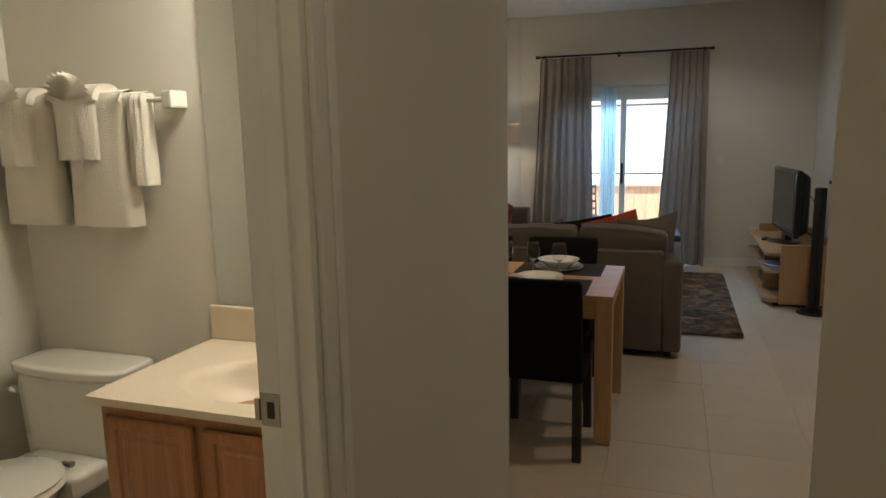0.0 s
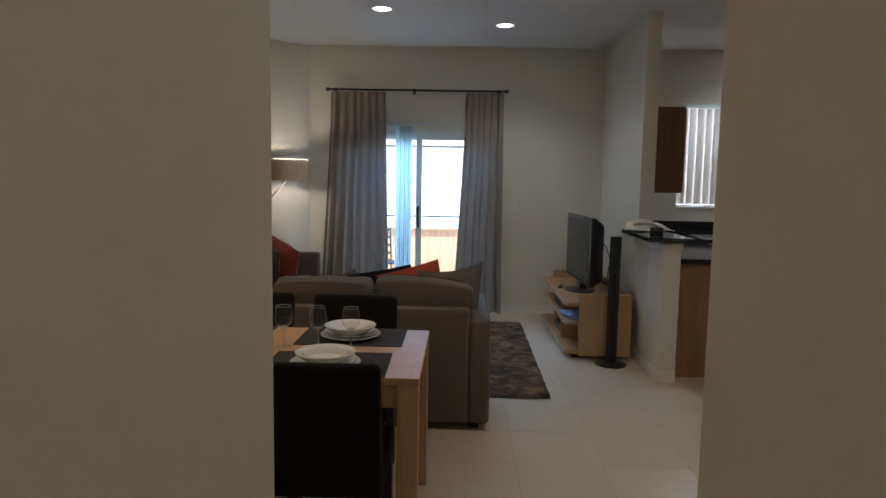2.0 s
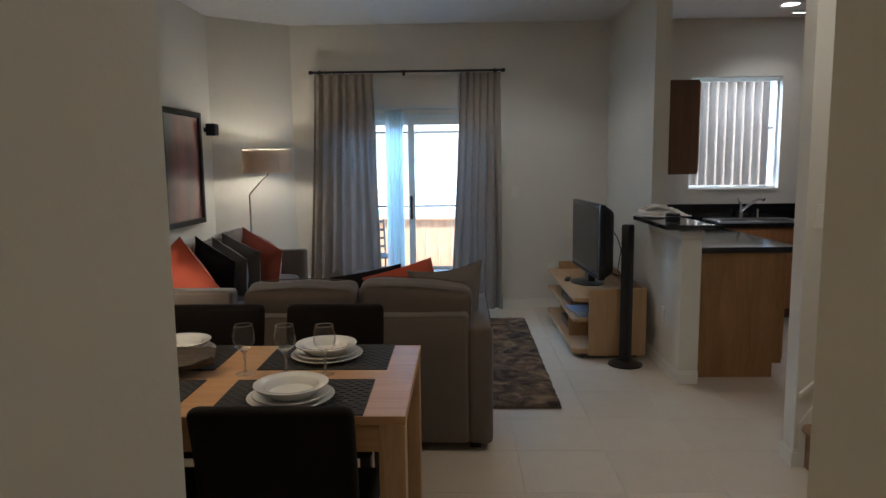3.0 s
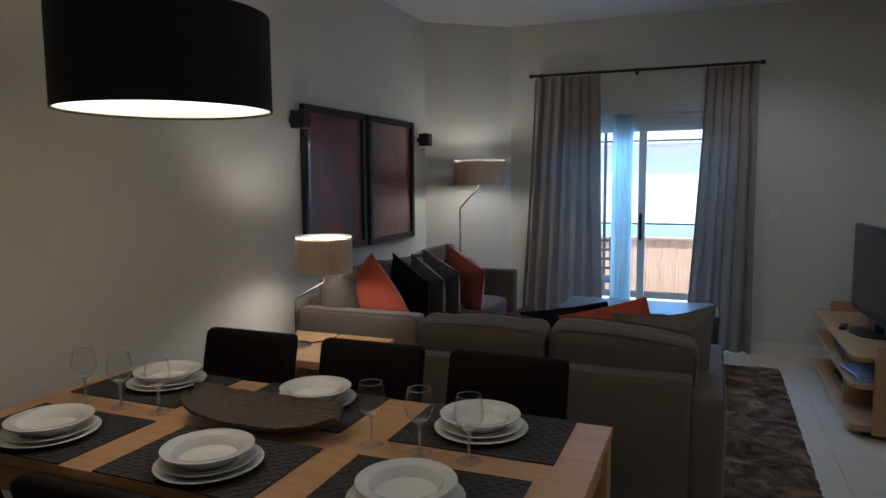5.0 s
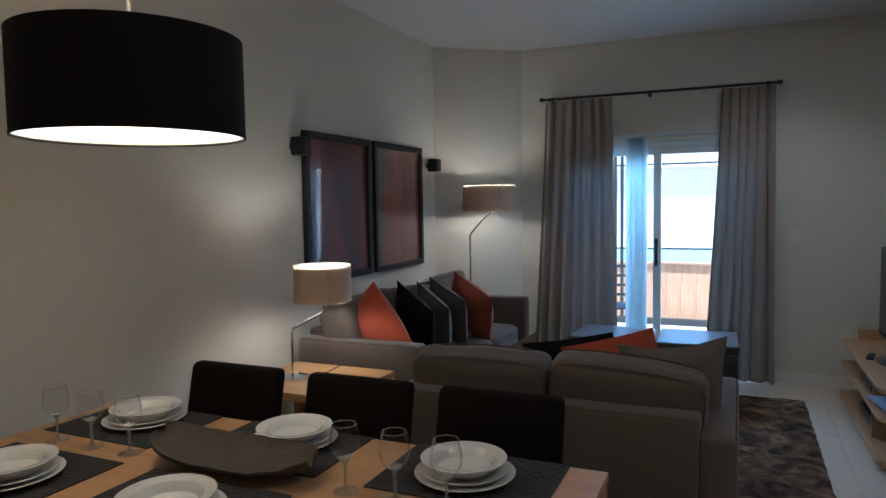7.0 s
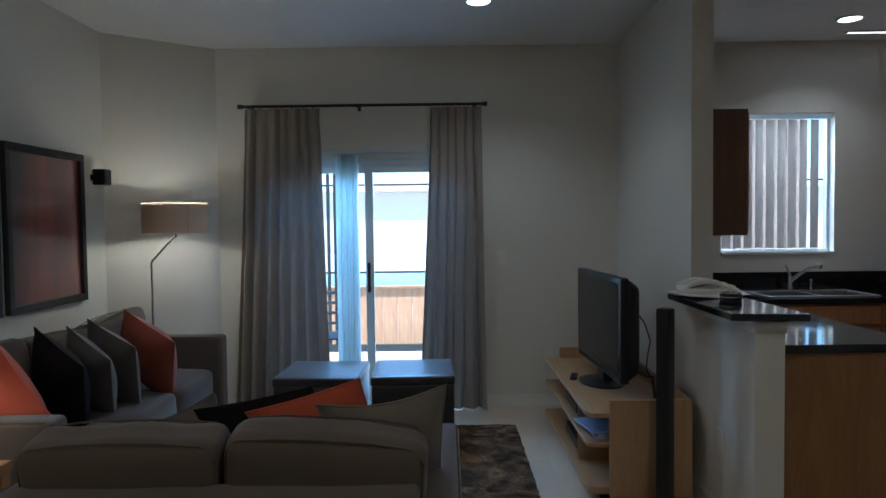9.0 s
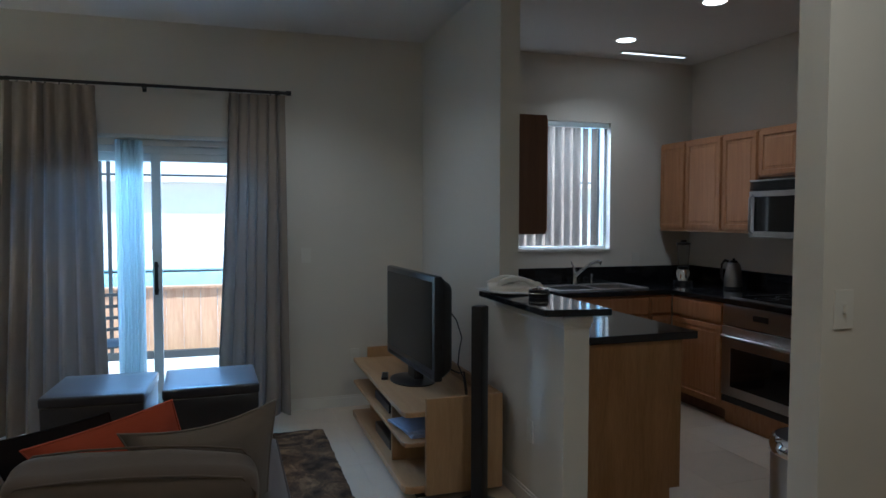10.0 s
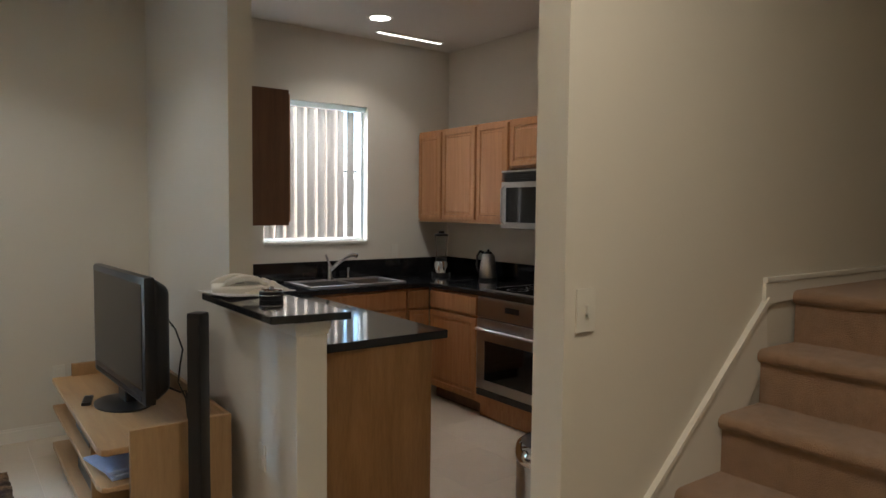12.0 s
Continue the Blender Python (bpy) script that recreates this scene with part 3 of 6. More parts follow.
part("skirt_cap", skirt_line(bmesh.new(), [(2.08, 0.355), (3.045, 1.180)], [(2.08, 0.375), (3.045, 1.202)], 7.205, 7.2245), TRIM, stairs, "white painted cap moulding")
part("landing_skirt", boxes(((3.03, 7.211, 1.18), (XR, 7.2245, 1.252)), ((3.03, 7.206, 1.252), (XR, 7.2245, 1.270)), bevel=0.003), TRIM, stairs, "white painted landing baseboard")

# streak of reflected light on the ceiling, built as an added glowing strip
vent = thing("linear_ceiling_light", "slim bright streak of light on the kitchen ceiling, built as a glowing strip", "ceiling light", (3.9, 10.69, H))
part("housing", boxes(((-0.315, -0.026, -0.014), (0.315, 0.026, 0)), bevel=0.003), TRIM, vent)
part("diffuser", boxes(((-0.305, -0.014, -0.0165), (0.305, 0.014, -0.0142))), glow("streak_glow", (1, 0.96, 0.90), 0.8), vent, "glowing strip")


# recessed lights
def downlight():
    can = thing("recessed_light", "round white recessed ceiling light, lit", "ceiling light", (0, 0, H), group="recessed ceiling lights")
    part("trim_ring", lathe([(0.070, 0.0), (0.074, -0.008), (0.092, -0.006), (0.096, 0.0)], 36), TRIM, can, smooth=True)
    part("lens", lathe([(0, -0.003), (0.072, -0.003), (0.072, 0.0)], 36), CAN_GLOW, can, "glowing lens")
    return can


can = downlight()
can.matrix_basis = pose(CANS[0][0], CANS[0][1], H)
for cx, cy, w in CANS[1:]:
    copy_thing(can, pose(cx, cy, H))


# switches and outlets
def switch_plate(place, turn, label, name="light_switch"):
    s = thing(name, label, "switch" if name == "light_switch" else "outlet", place, turn)
    part("plate", boxes(((-0.036, -0.006, -0.058), (0.036, 0, 0.058)), bevel=0.003), WHITE_PLASTIC, s)
    if name == "light_switch":
        part("rocker", boxes(((-0.006, -0.014, -0.012), (0.006, -0.006, 0.014)), bevel=0.002), WHITE_PLASTIC, s)
    else:
        part("socket", boxes(((-0.017, -0.009, 0.008), (0.017, -0.006, 0.036)), bevel=0.004), WHITE_PLASTIC, s)
        part("socket", boxes(((-0.017, -0.009, -0.036), (0.017, -0.006, -0.008)), bevel=0.004), WHITE_PLASTIC, s)
    return s


switch_plate((1.01, YF, 1.2), 0, "white toggle light switch on the wall by the patio door")
switch_plate((2.146, 7.225, 1.23), 0, "white toggle light switch beside the stairs")
switch_plate((1.905, 8.83, 0.40), 270, "white double outlet low on the half wall", "power_outlet")
switch_plate((3.93, YF, 1.12), 0, "white double outlet over the counter", "power_outlet")
switch_plate((1.38, YF, 0.40), 0, "white double outlet low on the far wall", "power_outlet")

# ---- outdoors ----
structure("pool_deck", boxes(((-30, 14.1, -0.119), (34, 18.0, -0.04)), ((-30, 27.0, -0.119), (34, 39.9, -0.04)), ((-30, 18.0, -0.119), (-12, 27.0, -0.04)), ((16, 18.0, -0.119), (34, 27.0, -0.04))), DECK, "pale concrete pool deck", "patio")
ground = tagged(new("ground", mesh("ground", boxes(((-60, 11.11, -0.35), (60, 140, -0.12))), GRASS)), "flat green lawn", "ground", kind="structure")
structure("patio", boxes(((-3.2, 11.11, -0.12), (5.2, 13.6, -0.02))), DECK, "sunlit pale concrete patio slab", "patio")
lanai = thing("patio_screen", "dark aluminium screen enclosure round the patio", "screen enclosure", (0, 13.45, 0))
for x in (-3.1, -0.81, -0.73, 1.6, 5.0):
    part("post", boxes(((x - 0.018, -0.018, -0.02), (x + 0.018, 0.018, 2.95)), bevel=0.003), BRONZE, lanai)
for z in (0.91, 1.93, 2.9):
    part("rail", boxes(((-3.1, -0.012, z - 0.011), (5.0, 0.012, z + 0.011)), bevel=0.002), BRONZE, lanai)
part("kick_rail", boxes(((-3.1, -0.03, -0.02), (5.0, 0.03, 0.06)), bevel=0.004), BRONZE, lanai)
fence = thing("fence", "reddish-brown vertical board fence behind the patio", "fence", (0, 14.0, 0))
board = None
for k in range(46):
    x = -3.2 + k * 0.185
    if board is None:
        board = mesh("board", boxes(((0.0015, -0.011, -0.12), (0.1835, 0.011, 0.66)), bevel=0.003), FENCE)
    ob = new("board", board)
    ob.parent = fence
    ob.matrix_basis = pose(x, 0, 0)
part("top_rail", boxes(((-3.2, -0.03, 0.66), (5.3, 0.03, 0.70)), bevel=0.004), FENCE, fence)
structure("water", boxes(((-12, 18.0, -0.119), (16, 27.0, -0.06))), POOLTILE, "turquoise swimming pool water", "pool")
house = thing("house", "pale stucco neighbouring house beyond the pool", "house", (0, 40, -0.12))
part("wall", boxes(((-22, 0, 0), (26, 6, 3.2))), STUCCO, house)
bm = bmesh.new()
box(bm, (-22.6, -0.6, 3.2), (26.6, 6.6, 3.35))
box(bm, (-21, 0.6, 3.35), (25, 5.4, 4.1))
part("roof", bm, STUCCO, house)
for x in (-15, -9, 1.5, 9, 15):
    part("window", boxes(((x, -0.05, 0.9), (x + 1.6, 0.0, 2.2)), bevel=0.02), ALU, house)
# Backdrop added for a brown tone behind the blind and a bright strip below.
structure("yard_wall", boxes(((2.2, 12.4, -0.12), (6.5, 12.55, 1.16))), STUCCO, "pale stucco backdrop wall added outside the kitchen window", "wall")
screen_b = thing("privacy_screen", "brown board backdrop added outside the kitchen window", "screen", (2.2, 12.46, 1.16))
for k in range(11):
    part("board", boxes(((k * 0.182 + 0.003, -0.012, 0), (k * 0.182 + 0.179, 0.012, 1.5)), bevel=0.003), BROWNBOARD, screen_b)
garden_chair = thing("patio_chair", "dark metal patio chair outside the glass door", "chair", (-0.62, 12.0, -0.02), 20)
for x in (-0.22, 0.22):
    part("leg", tube([(x, -0.2, 0), (x, -0.2, 0.42), (x, 0.2, 0.42), (x, 0.26, 0.85)], 0.011, 8), BRONZE, garden_chair, smooth=True)
    part("leg", tube([(x, 0.22, 0), (x, 0.2, 0.42)], 0.011, 8), BRONZE, garden_chair, smooth=True)
part("seat", boxes(((-0.22, -0.22, 0.42), (0.22, 0.22, 0.435)), bevel=0.005), BRONZE, garden_chair)
for k in range(4):
    z = 0.5 + k * 0.1
    part("back_slat", boxes(((-0.22, 0.205 + (z - 0.42) * 0.14, z), (0.22, 0.217 + (z - 0.42) * 0.14, z + 0.03)), bevel=0.003), BRONZE, garden_chair)


# ---- dining area ----
def dining_table():
    t = thing("dining_table", "light oak rectangular dining table with square legs, laid for six", "table", (0, 0, 0))
    x0, x1, y0, y1 = -1.61, 0.28, 5.95, 6.745
    part("tabletop", boxes(((x0, y0, 0.722), (x1, y1, 0.75)), bevel=0.003), OAK, t)
    for x in (x0 + 0.003, x1 - 0.083):
        for y in (y0 + 0.003, y1 - 0.083):
            part("leg", boxes(((x, y, 0), (x + 0.08, y + 0.08, 0.722)), bevel=0.003), OAK_Z, t)
    part("apron", boxes(((x0 + 0.083, y0 + 0.02, 0.63), (x1 - 0.083, y0 + 0.04, 0.722)), ((x0 + 0.083, y1 - 0.04, 0.63), (x1 - 0.083, y1 - 0.02, 0.722)),
                        ((x0 + 0.02, y0 + 0.083, 0.63), (x0 + 0.04, y1 - 0.083, 0.722)), ((x1 - 0.04, y0 + 0.083, 0.63), (x1 - 0.02, y1 - 0.083, 0.722)), bevel=0.002), OAK, t)


dining_table()


def dining_chair():
    """Faces +y; its back stands at y = 0."""
    c = thing("dining_chair", "dark brown leather parsons dining chair tucked in at the oak table", "chair", group="chairs round the dining table")
    seat = round_box(0.44, 0.45, 0.11, 0.025)
    part("seat", seat, LEATHER, c, smooth=True, at=pose(0, 0.235, 0.425))
    back = round_box(0.435, 0.065, 0.50, 0.026)
    for v in back.verts:
        v.co.y -= 0.085 * ((v.co.z + 0.25) / 0.5) ** 1.5
    part("backrest", back, LEATHER, c, smooth=True, at=pose(0, 0.03, 0.625))
    for x in (-0.19, 0.19):
        for y in (0.03, 0.42):
            bm = boxes(((x - 0.021, y - 0.021, 0), (x + 0.021, y + 0.021, 0.375)), bevel=0.003)
            for v in bm.verts:
                if v.co.z < 0.1:
                    v.co.x += 0.004 * (1 if x > 0 else -1)
                    v.co.y += -0.02 if y < 0.2 else 0
            part("leg", bm, DARKWOOD, c)
    return c


chair = dining_chair()
chair.matrix_basis = pose(-0.05, 5.745, 0)
for x in (-0.615, -1.17):
    copy_thing(chair, pose(x, 5.745, 0, 0, 0, random.uniform(-2, 2)))
for x in (-1.213, -0.655, -0.117):
    copy_thing(chair, pose(x, 6.935, 0, 0, 0, 180 + random.uniform(-1, 1)))


def placemat(w=0.47, d=0.33):
    m = thing("placemat", "dark grey woven placemat on the oak table", "placemat", group="placemats on the dining table")
    bm = bmesh.new()
    nx, ny = 24, 17
    for i in range(nx):
        for j in range(ny):
            x0, y0 = -w / 2 + i * w / nx, -d / 2 + j * d / ny
            z = 0.0042 if (i + j) % 2 else 0.0026
            box(bm, (x0, y0, 0), (x0 + w / nx, y0 + d / ny, z))
    part("weave", bm, MAT_WEAVE, m)
    part("border", boxes(((-w / 2 - 0.004, -d / 2 - 0.004, 0), (w / 2 + 0.004, -d / 2, 0.004)), ((-w / 2 - 0.004, d / 2, 0), (w / 2 + 0.004, d / 2 + 0.004, 0.004)),
                         ((-w / 2 - 0.004, -d / 2, 0), (-w / 2, d / 2, 0.004)), ((w / 2, -d / 2, 0), (w / 2 + 0.004, d / 2, 0.004))), MAT_WEAVE, m)
    return m


SEATS = [(-1.285, 6.12), (-0.685, 6.12), (-0.09, 6.12), (-1.315, 6.575), (-0.70, 6.575), (-0.065, 6.575)]
pm = placemat()
pm.matrix_basis = pose(*SEATS[0], 0.7505)
for x, y in SEATS[1:]:
    copy_thing(pm, pose(x, y, 0.7505, 0, 0, random.uniform(-1.5, 1.5)))


def plate(name, label, r, h, rim, group):
    prof = [(0, 0.004), (r * 0.5, 0.004), (r * 0.55, 0), (r * 0.60, 0), (r * 0.66, 0.006), (r, h - 0.003), (r + 0.001, h - 0.001), (r, h), (r * (1 - rim) + 0.004, h - 0.004), (r * (1 - rim), h - 0.007), (r * (1 - rim) - 0.012, 0.009), (r * 0.4, 0.007), (0, 0.007)]
    return single(name, lathe(prof, 48), PLATE, label, name.replace("_", " "), group=group, smooth=True)


dinner = plate("dinner_plate", "white porcelain dinner plate on a woven placemat", 0.137, 0.02, 0.24, "dinner plates")
side = plate("salad_plate", "white porcelain salad plate stacked on a dinner plate", 0.122, 0.02, 0.22, "salad plates")
soup = plate("soup_bowl", "white porcelain rimmed soup bowl on the plate stack", 0.117, 0.038, 0.27, "soup bowls")
PLATES = [(-1.243, 6.081), (-0.652, 6.072), (-0.095, 6.080), (-1.291, 6.586), (-0.673, 6.60), (-0.072, 6.553)]
for k, (x, y) in enumerate(PLATES):
    dx, dy = random.uniform(-0.006, 0.006), random.uniform(-0.006, 0.006)
    for ob, z in ((dinner, 0.755), (side, 0.766), (soup, 0.776)):
        m = pose(x + dx * (z - 0.75) * 60, y + dy, z)
        if k == 0:
            ob.matrix_basis = m
        else:
            copy_thing(ob, m)


def wine_glass():
    g = thing("wine_glass", "clear stemmed wine glass, empty, on the oak table", "wine glass", group="wine glasses")
    part("foot", lathe([(0, 0.006), (0.008, 0.006), (0.033, 0.0025), (0.0335, 0.001), (0.033, 0), (0, 0)], 28), WINEGLASS, g, smooth=True)
    part("stem", lathe([(0.009, 0.005), (0.0050, 0.016), (0.0040, 0.050), (0.0050, 0.070), (0.0095, 0.084)], 16), GLASS_STEM, g, smooth=True)
    outer = [(0, 0.078), (0.009, 0.081), (0.029, 0.099), (0.0395, 0.120), (0.0405, 0.138), (0.0375, 0.158), (0.032, 0.180)]
    part("bowl", lathe(outer, 28), WINEGLASS, g, smooth=True)
    part("bowl_base", lathe([(0.004, 0.0785), (0.0095, 0.0825), (0.019, 0.0905), (0.0185, 0.0915), (0.007, 0.088), (0, 0.087)], 24), GLASS_STEM, g, smooth=True)
    # thin pale rings paint the bright highlights round lip and foot
    for name, rad, z in (("lip", 0.032, 0.180), ("foot_edge", 0.0335, 0.0015)):
        part(name, lathe([(rad - 0.0007, z), (rad, z + 0.0009), (rad + 0.0007, z), (rad, z - 0.0009), (rad - 0.0007, z)], 28), GLASS_GLINT, g, smooth=True)
    return g


GLASSES = [(-1.414, 6.353), (-1.257, 6.354), (-1.097, 6.356), (-0.334, 6.367), (-0.184, 6.361), (-0.040, 6.356)]
wg = wine_glass()
wg.matrix_basis = pose(*GLASSES[0], 0.7505)
for x, y in GLASSES[1:]:
    copy_thing(wg, pose(x, y, 0.7505))

# long carved tray
bm = bmesh.new()
n, k = 70, 48
for s, lift in ((1, 0.0), (-1, 0.010)):
    grid = []
    for i in range(n + 1):
        u = 2 * i / n - 1
        half = (0.082 - 0.018 * u * u) * (1 - abs(u) ** 7) ** 0.5 + 0.016
        row = []
        for j in range(k + 1):
            v = 2 * j / k - 1
            row.append(bm.verts.new((u * 0.268, v * half + 0.018 * u + 0.004 * noise.noise(Vector((u * 5, v * 2, 3))), 0.004 + 0.030 * v * v * (1 - 0.3 * abs(u)) + 0.036 * u * u + lift + 0.004 * noise.noise(Vector((u * 7, v * 3, 1))) + 0.030 * max(0, v) ** 3 * (1 - 0.6 * u * u) + 0.022 * max(0, -u) ** 5 + (0.0016 * math.cos(v * 42 + u * 3) * min(1, abs(u) * 2.5) if s < 0 else 0))))
        grid.append(row)
    for i in range(n):
        for j in range(k):
            bm.faces.new((grid[i][j], grid[i + 1][j], grid[i + 1][j + 1], grid[i][j + 1]))
    if s == 1:
        low = grid
for i in range(n):
    for j in (0, k):
        bm.faces.new((low[i][j], low[i + 1][j], grid[i + 1][j], grid[i][j]))
for i in (0, n):
    for j in range(k):
        bm.faces.new((low[i][j], low[i][j + 1], grid[i][j + 1], grid[i][j]))
bmesh.ops.recalc_face_normals(bm, faces=bm.faces)
single("carved_tray", bm, TRAYWOOD, "long dark carved wooden leaf-shaped tray on the table", "tray", (-0.715, 6.375, 0.7475), -4, smooth=True)


def drum(r, h, t=0.002, seg=56):
    return lathe([(r, 0), (r, h), (r - t, h), (r - t, 0), (r, 0)], seg)


pend = thing("pendant_lamp", "large black drum pendant lamp, lit, over the dining table", "pendant lamp", (-0.933, 6.28, 0))
part("shade", lathe([(0.296, 1.694), (0.296, 1.960)], 64), BLACK_SHADE, pend, smooth=True)
part("lining", lathe([(0.293, 1.695), (0.293, 1.959)], 64), SHADE_IN, pend, "white shade lining", smooth=True)
part("rim", lathe([(0.2925, 1.692), (0.2975, 1.692), (0.2975, 1.699), (0.2925, 1.699), (0.2925, 1.692)], 64), BLACK_SHADE, pend, smooth=True)
diff = part("diffuser", lathe([(0, 1.706), (0.292, 1.706), (0.292, 1.709), (0, 1.709)], 56), glow("pendant_diffuser", (1, 0.90, 0.70), 0.55), pend, "glowing cream diffuser disc")
part("cord", tube([(0, 0, 1.952), (0, 0, H - 0.02)], 0.005, 8), WHITE_PLASTIC, pend, "white cord")
part("spider", tube([(-0.292, 0, 1.955), (0.292, 0, 1.955)], 0.003, 6), STEEL, pend)
part("canopy", lathe([(0, -0.03), (0.05, -0.03), (0.06, -0.005), (0.06, 0)], 28, at=(0, 0, H)), WHITE_PLASTIC, pend, smooth=True)


# ---- living room ----
def lamp_shade(owner, r, h, z, at):
    x, y = at
    part("shade", lathe([(r, 0), (r, h)], 56, at=(x, y, z)), LINEN_SHADE_LIT, owner, "beige linen drum shade", smooth=True)
    part("shade_lining", lathe([(r - 0.003, 0.001), (r - 0.003, h - 0.001)], 56, at=(x, y, z)), SHADE_IN, owner, smooth=True)
    part("shade_rim", lathe([(r - 0.001, h), (r - 0.001, h + 0.012), (r - 0.003, h + 0.012), (r - 0.003, h), (r - 0.001, h)], 56, at=(x, y, z)), SHADE_GLOW_RING, owner, smooth=True)
    part("bulb", lathe([(0, 0), (0.014, 0.012), (0.019, 0.034), (0.012, 0.055), (0, 0.06)], 20, at=(x, y, z + h * 0.2)), BULB_GLOW, owner, "glowing bulb", smooth=True)
    part("seam", boxes(((x + r * 0.68, y - r * 0.745, z + 0.003), (x + r * 0.68 + 0.004, y - r * 0.735, z + h - 0.003))), LINEN_SHADE, owner)
    part("shade_ring", tube([(x - r + 0.003, y, z + h - 0.02), (x + r - 0.003, y, z + h - 0.02)], 0.0025, 6), STEEL, owner)


LINEN_SHADE_LIT = LINEN_SHADE.copy()
b = LINEN_SHADE_LIT.node_tree.nodes["Principled BSDF"]
b.inputs["Transmission Weight"].default_value = 0.0
nt = LINEN_SHADE_LIT.node_tree
trans, addm = nt.nodes.new("ShaderNodeBsdfTranslucent"), nt.nodes.new("ShaderNodeMixShader")
trans.inputs["Color"].default_value = (0.95, 0.80, 0.66, 1)
addm.inputs["Fac"].default_value = 0.62
nt.links.new(b.outputs[0], addm.inputs[1])
nt.links.new(trans.outputs[0], addm.inputs[2])
nt.links.new(addm.outputs[0], nt.nodes["Material Output"].inputs["Surface"])

tl = thing("table_lamp", "chrome table lamp with a lit beige drum shade", "lamp", (0, 0, 0.593))
part("base", lathe([(0, 0), (0.085, 0), (0.085, 0.012), (0.02, 0.018), (0, 0.018)], 36, at=(-1.537, 7.774, 0)), CHROME, tl, smooth=True)
part("stem", tube([(-1.537, 7.774, 0.01), (-1.537, 7.774, 0.250), (-1.534, 7.782, 0.266), (-1.470, 7.95, 0.322), (-1.46, 7.96, 0.34), (-1.46, 7.96, 0.42)], 0.0075, 12), CHROME, tl, smooth=True)
part("cord", tube([(-1.55, 7.78, 0.004), (-1.49, 7.87, 0.004), (-1.43, 7.94, 0.004), (-1.45, 8.105, 0.004), (-1.45, 8.12, -0.05)], 0.003, 6), BLACK_MATTE, tl, "thin black cord", smooth=True)
lamp_shade(tl, 0.155, 0.185, 0.390, (-1.46, 7.96))

fl = thing("floor_lamp", "tall chrome floor lamp with a beige drum shade, lit", "lamp", (0, 0, 0))
part("base", lathe([(0, 0), (0.14, 0), (0.14, 0.014), (0.02, 0.022), (0, 0.022)], 40, at=(-1.545, 10.37, 0)), CHROME, fl, smooth=True)
part("stem", tube([(-1.545, 10.37, 0.01), (-1.545, 10.37, 1.215), (-1.54, 10.37, 1.232), (-1.385, 10.37, 1.398), (-1.365, 10.37, 1.405), (-1.365, 10.37, 1.47)], 0.0085, 12), CHROME, fl, smooth=True)
lamp_shade(fl, 0.222, 0.205, 1.430, (-1.365, 10.37))

side_t = thing("side_table", "light oak side table with a lower shelf", "table", (0, 0, 0))
part("tabletop", boxes(((-1.75, 7.54, 0.553), (-1.11, 8.11, 0.593)), bevel=0.003), OAK, side_t)
for x in (-1.745, -1.165):
    for y in (7.545, 8.055):
        part("leg", boxes(((x, y, 0), (x + 0.05, y + 0.05, 0.553)), bevel=0.003), OAK_Z, side_t)
part("shelf", boxes(((-1.73, 7.56, 0.18), (-1.13, 8.09, 0.20)), bevel=0.003), OAK, side_t)


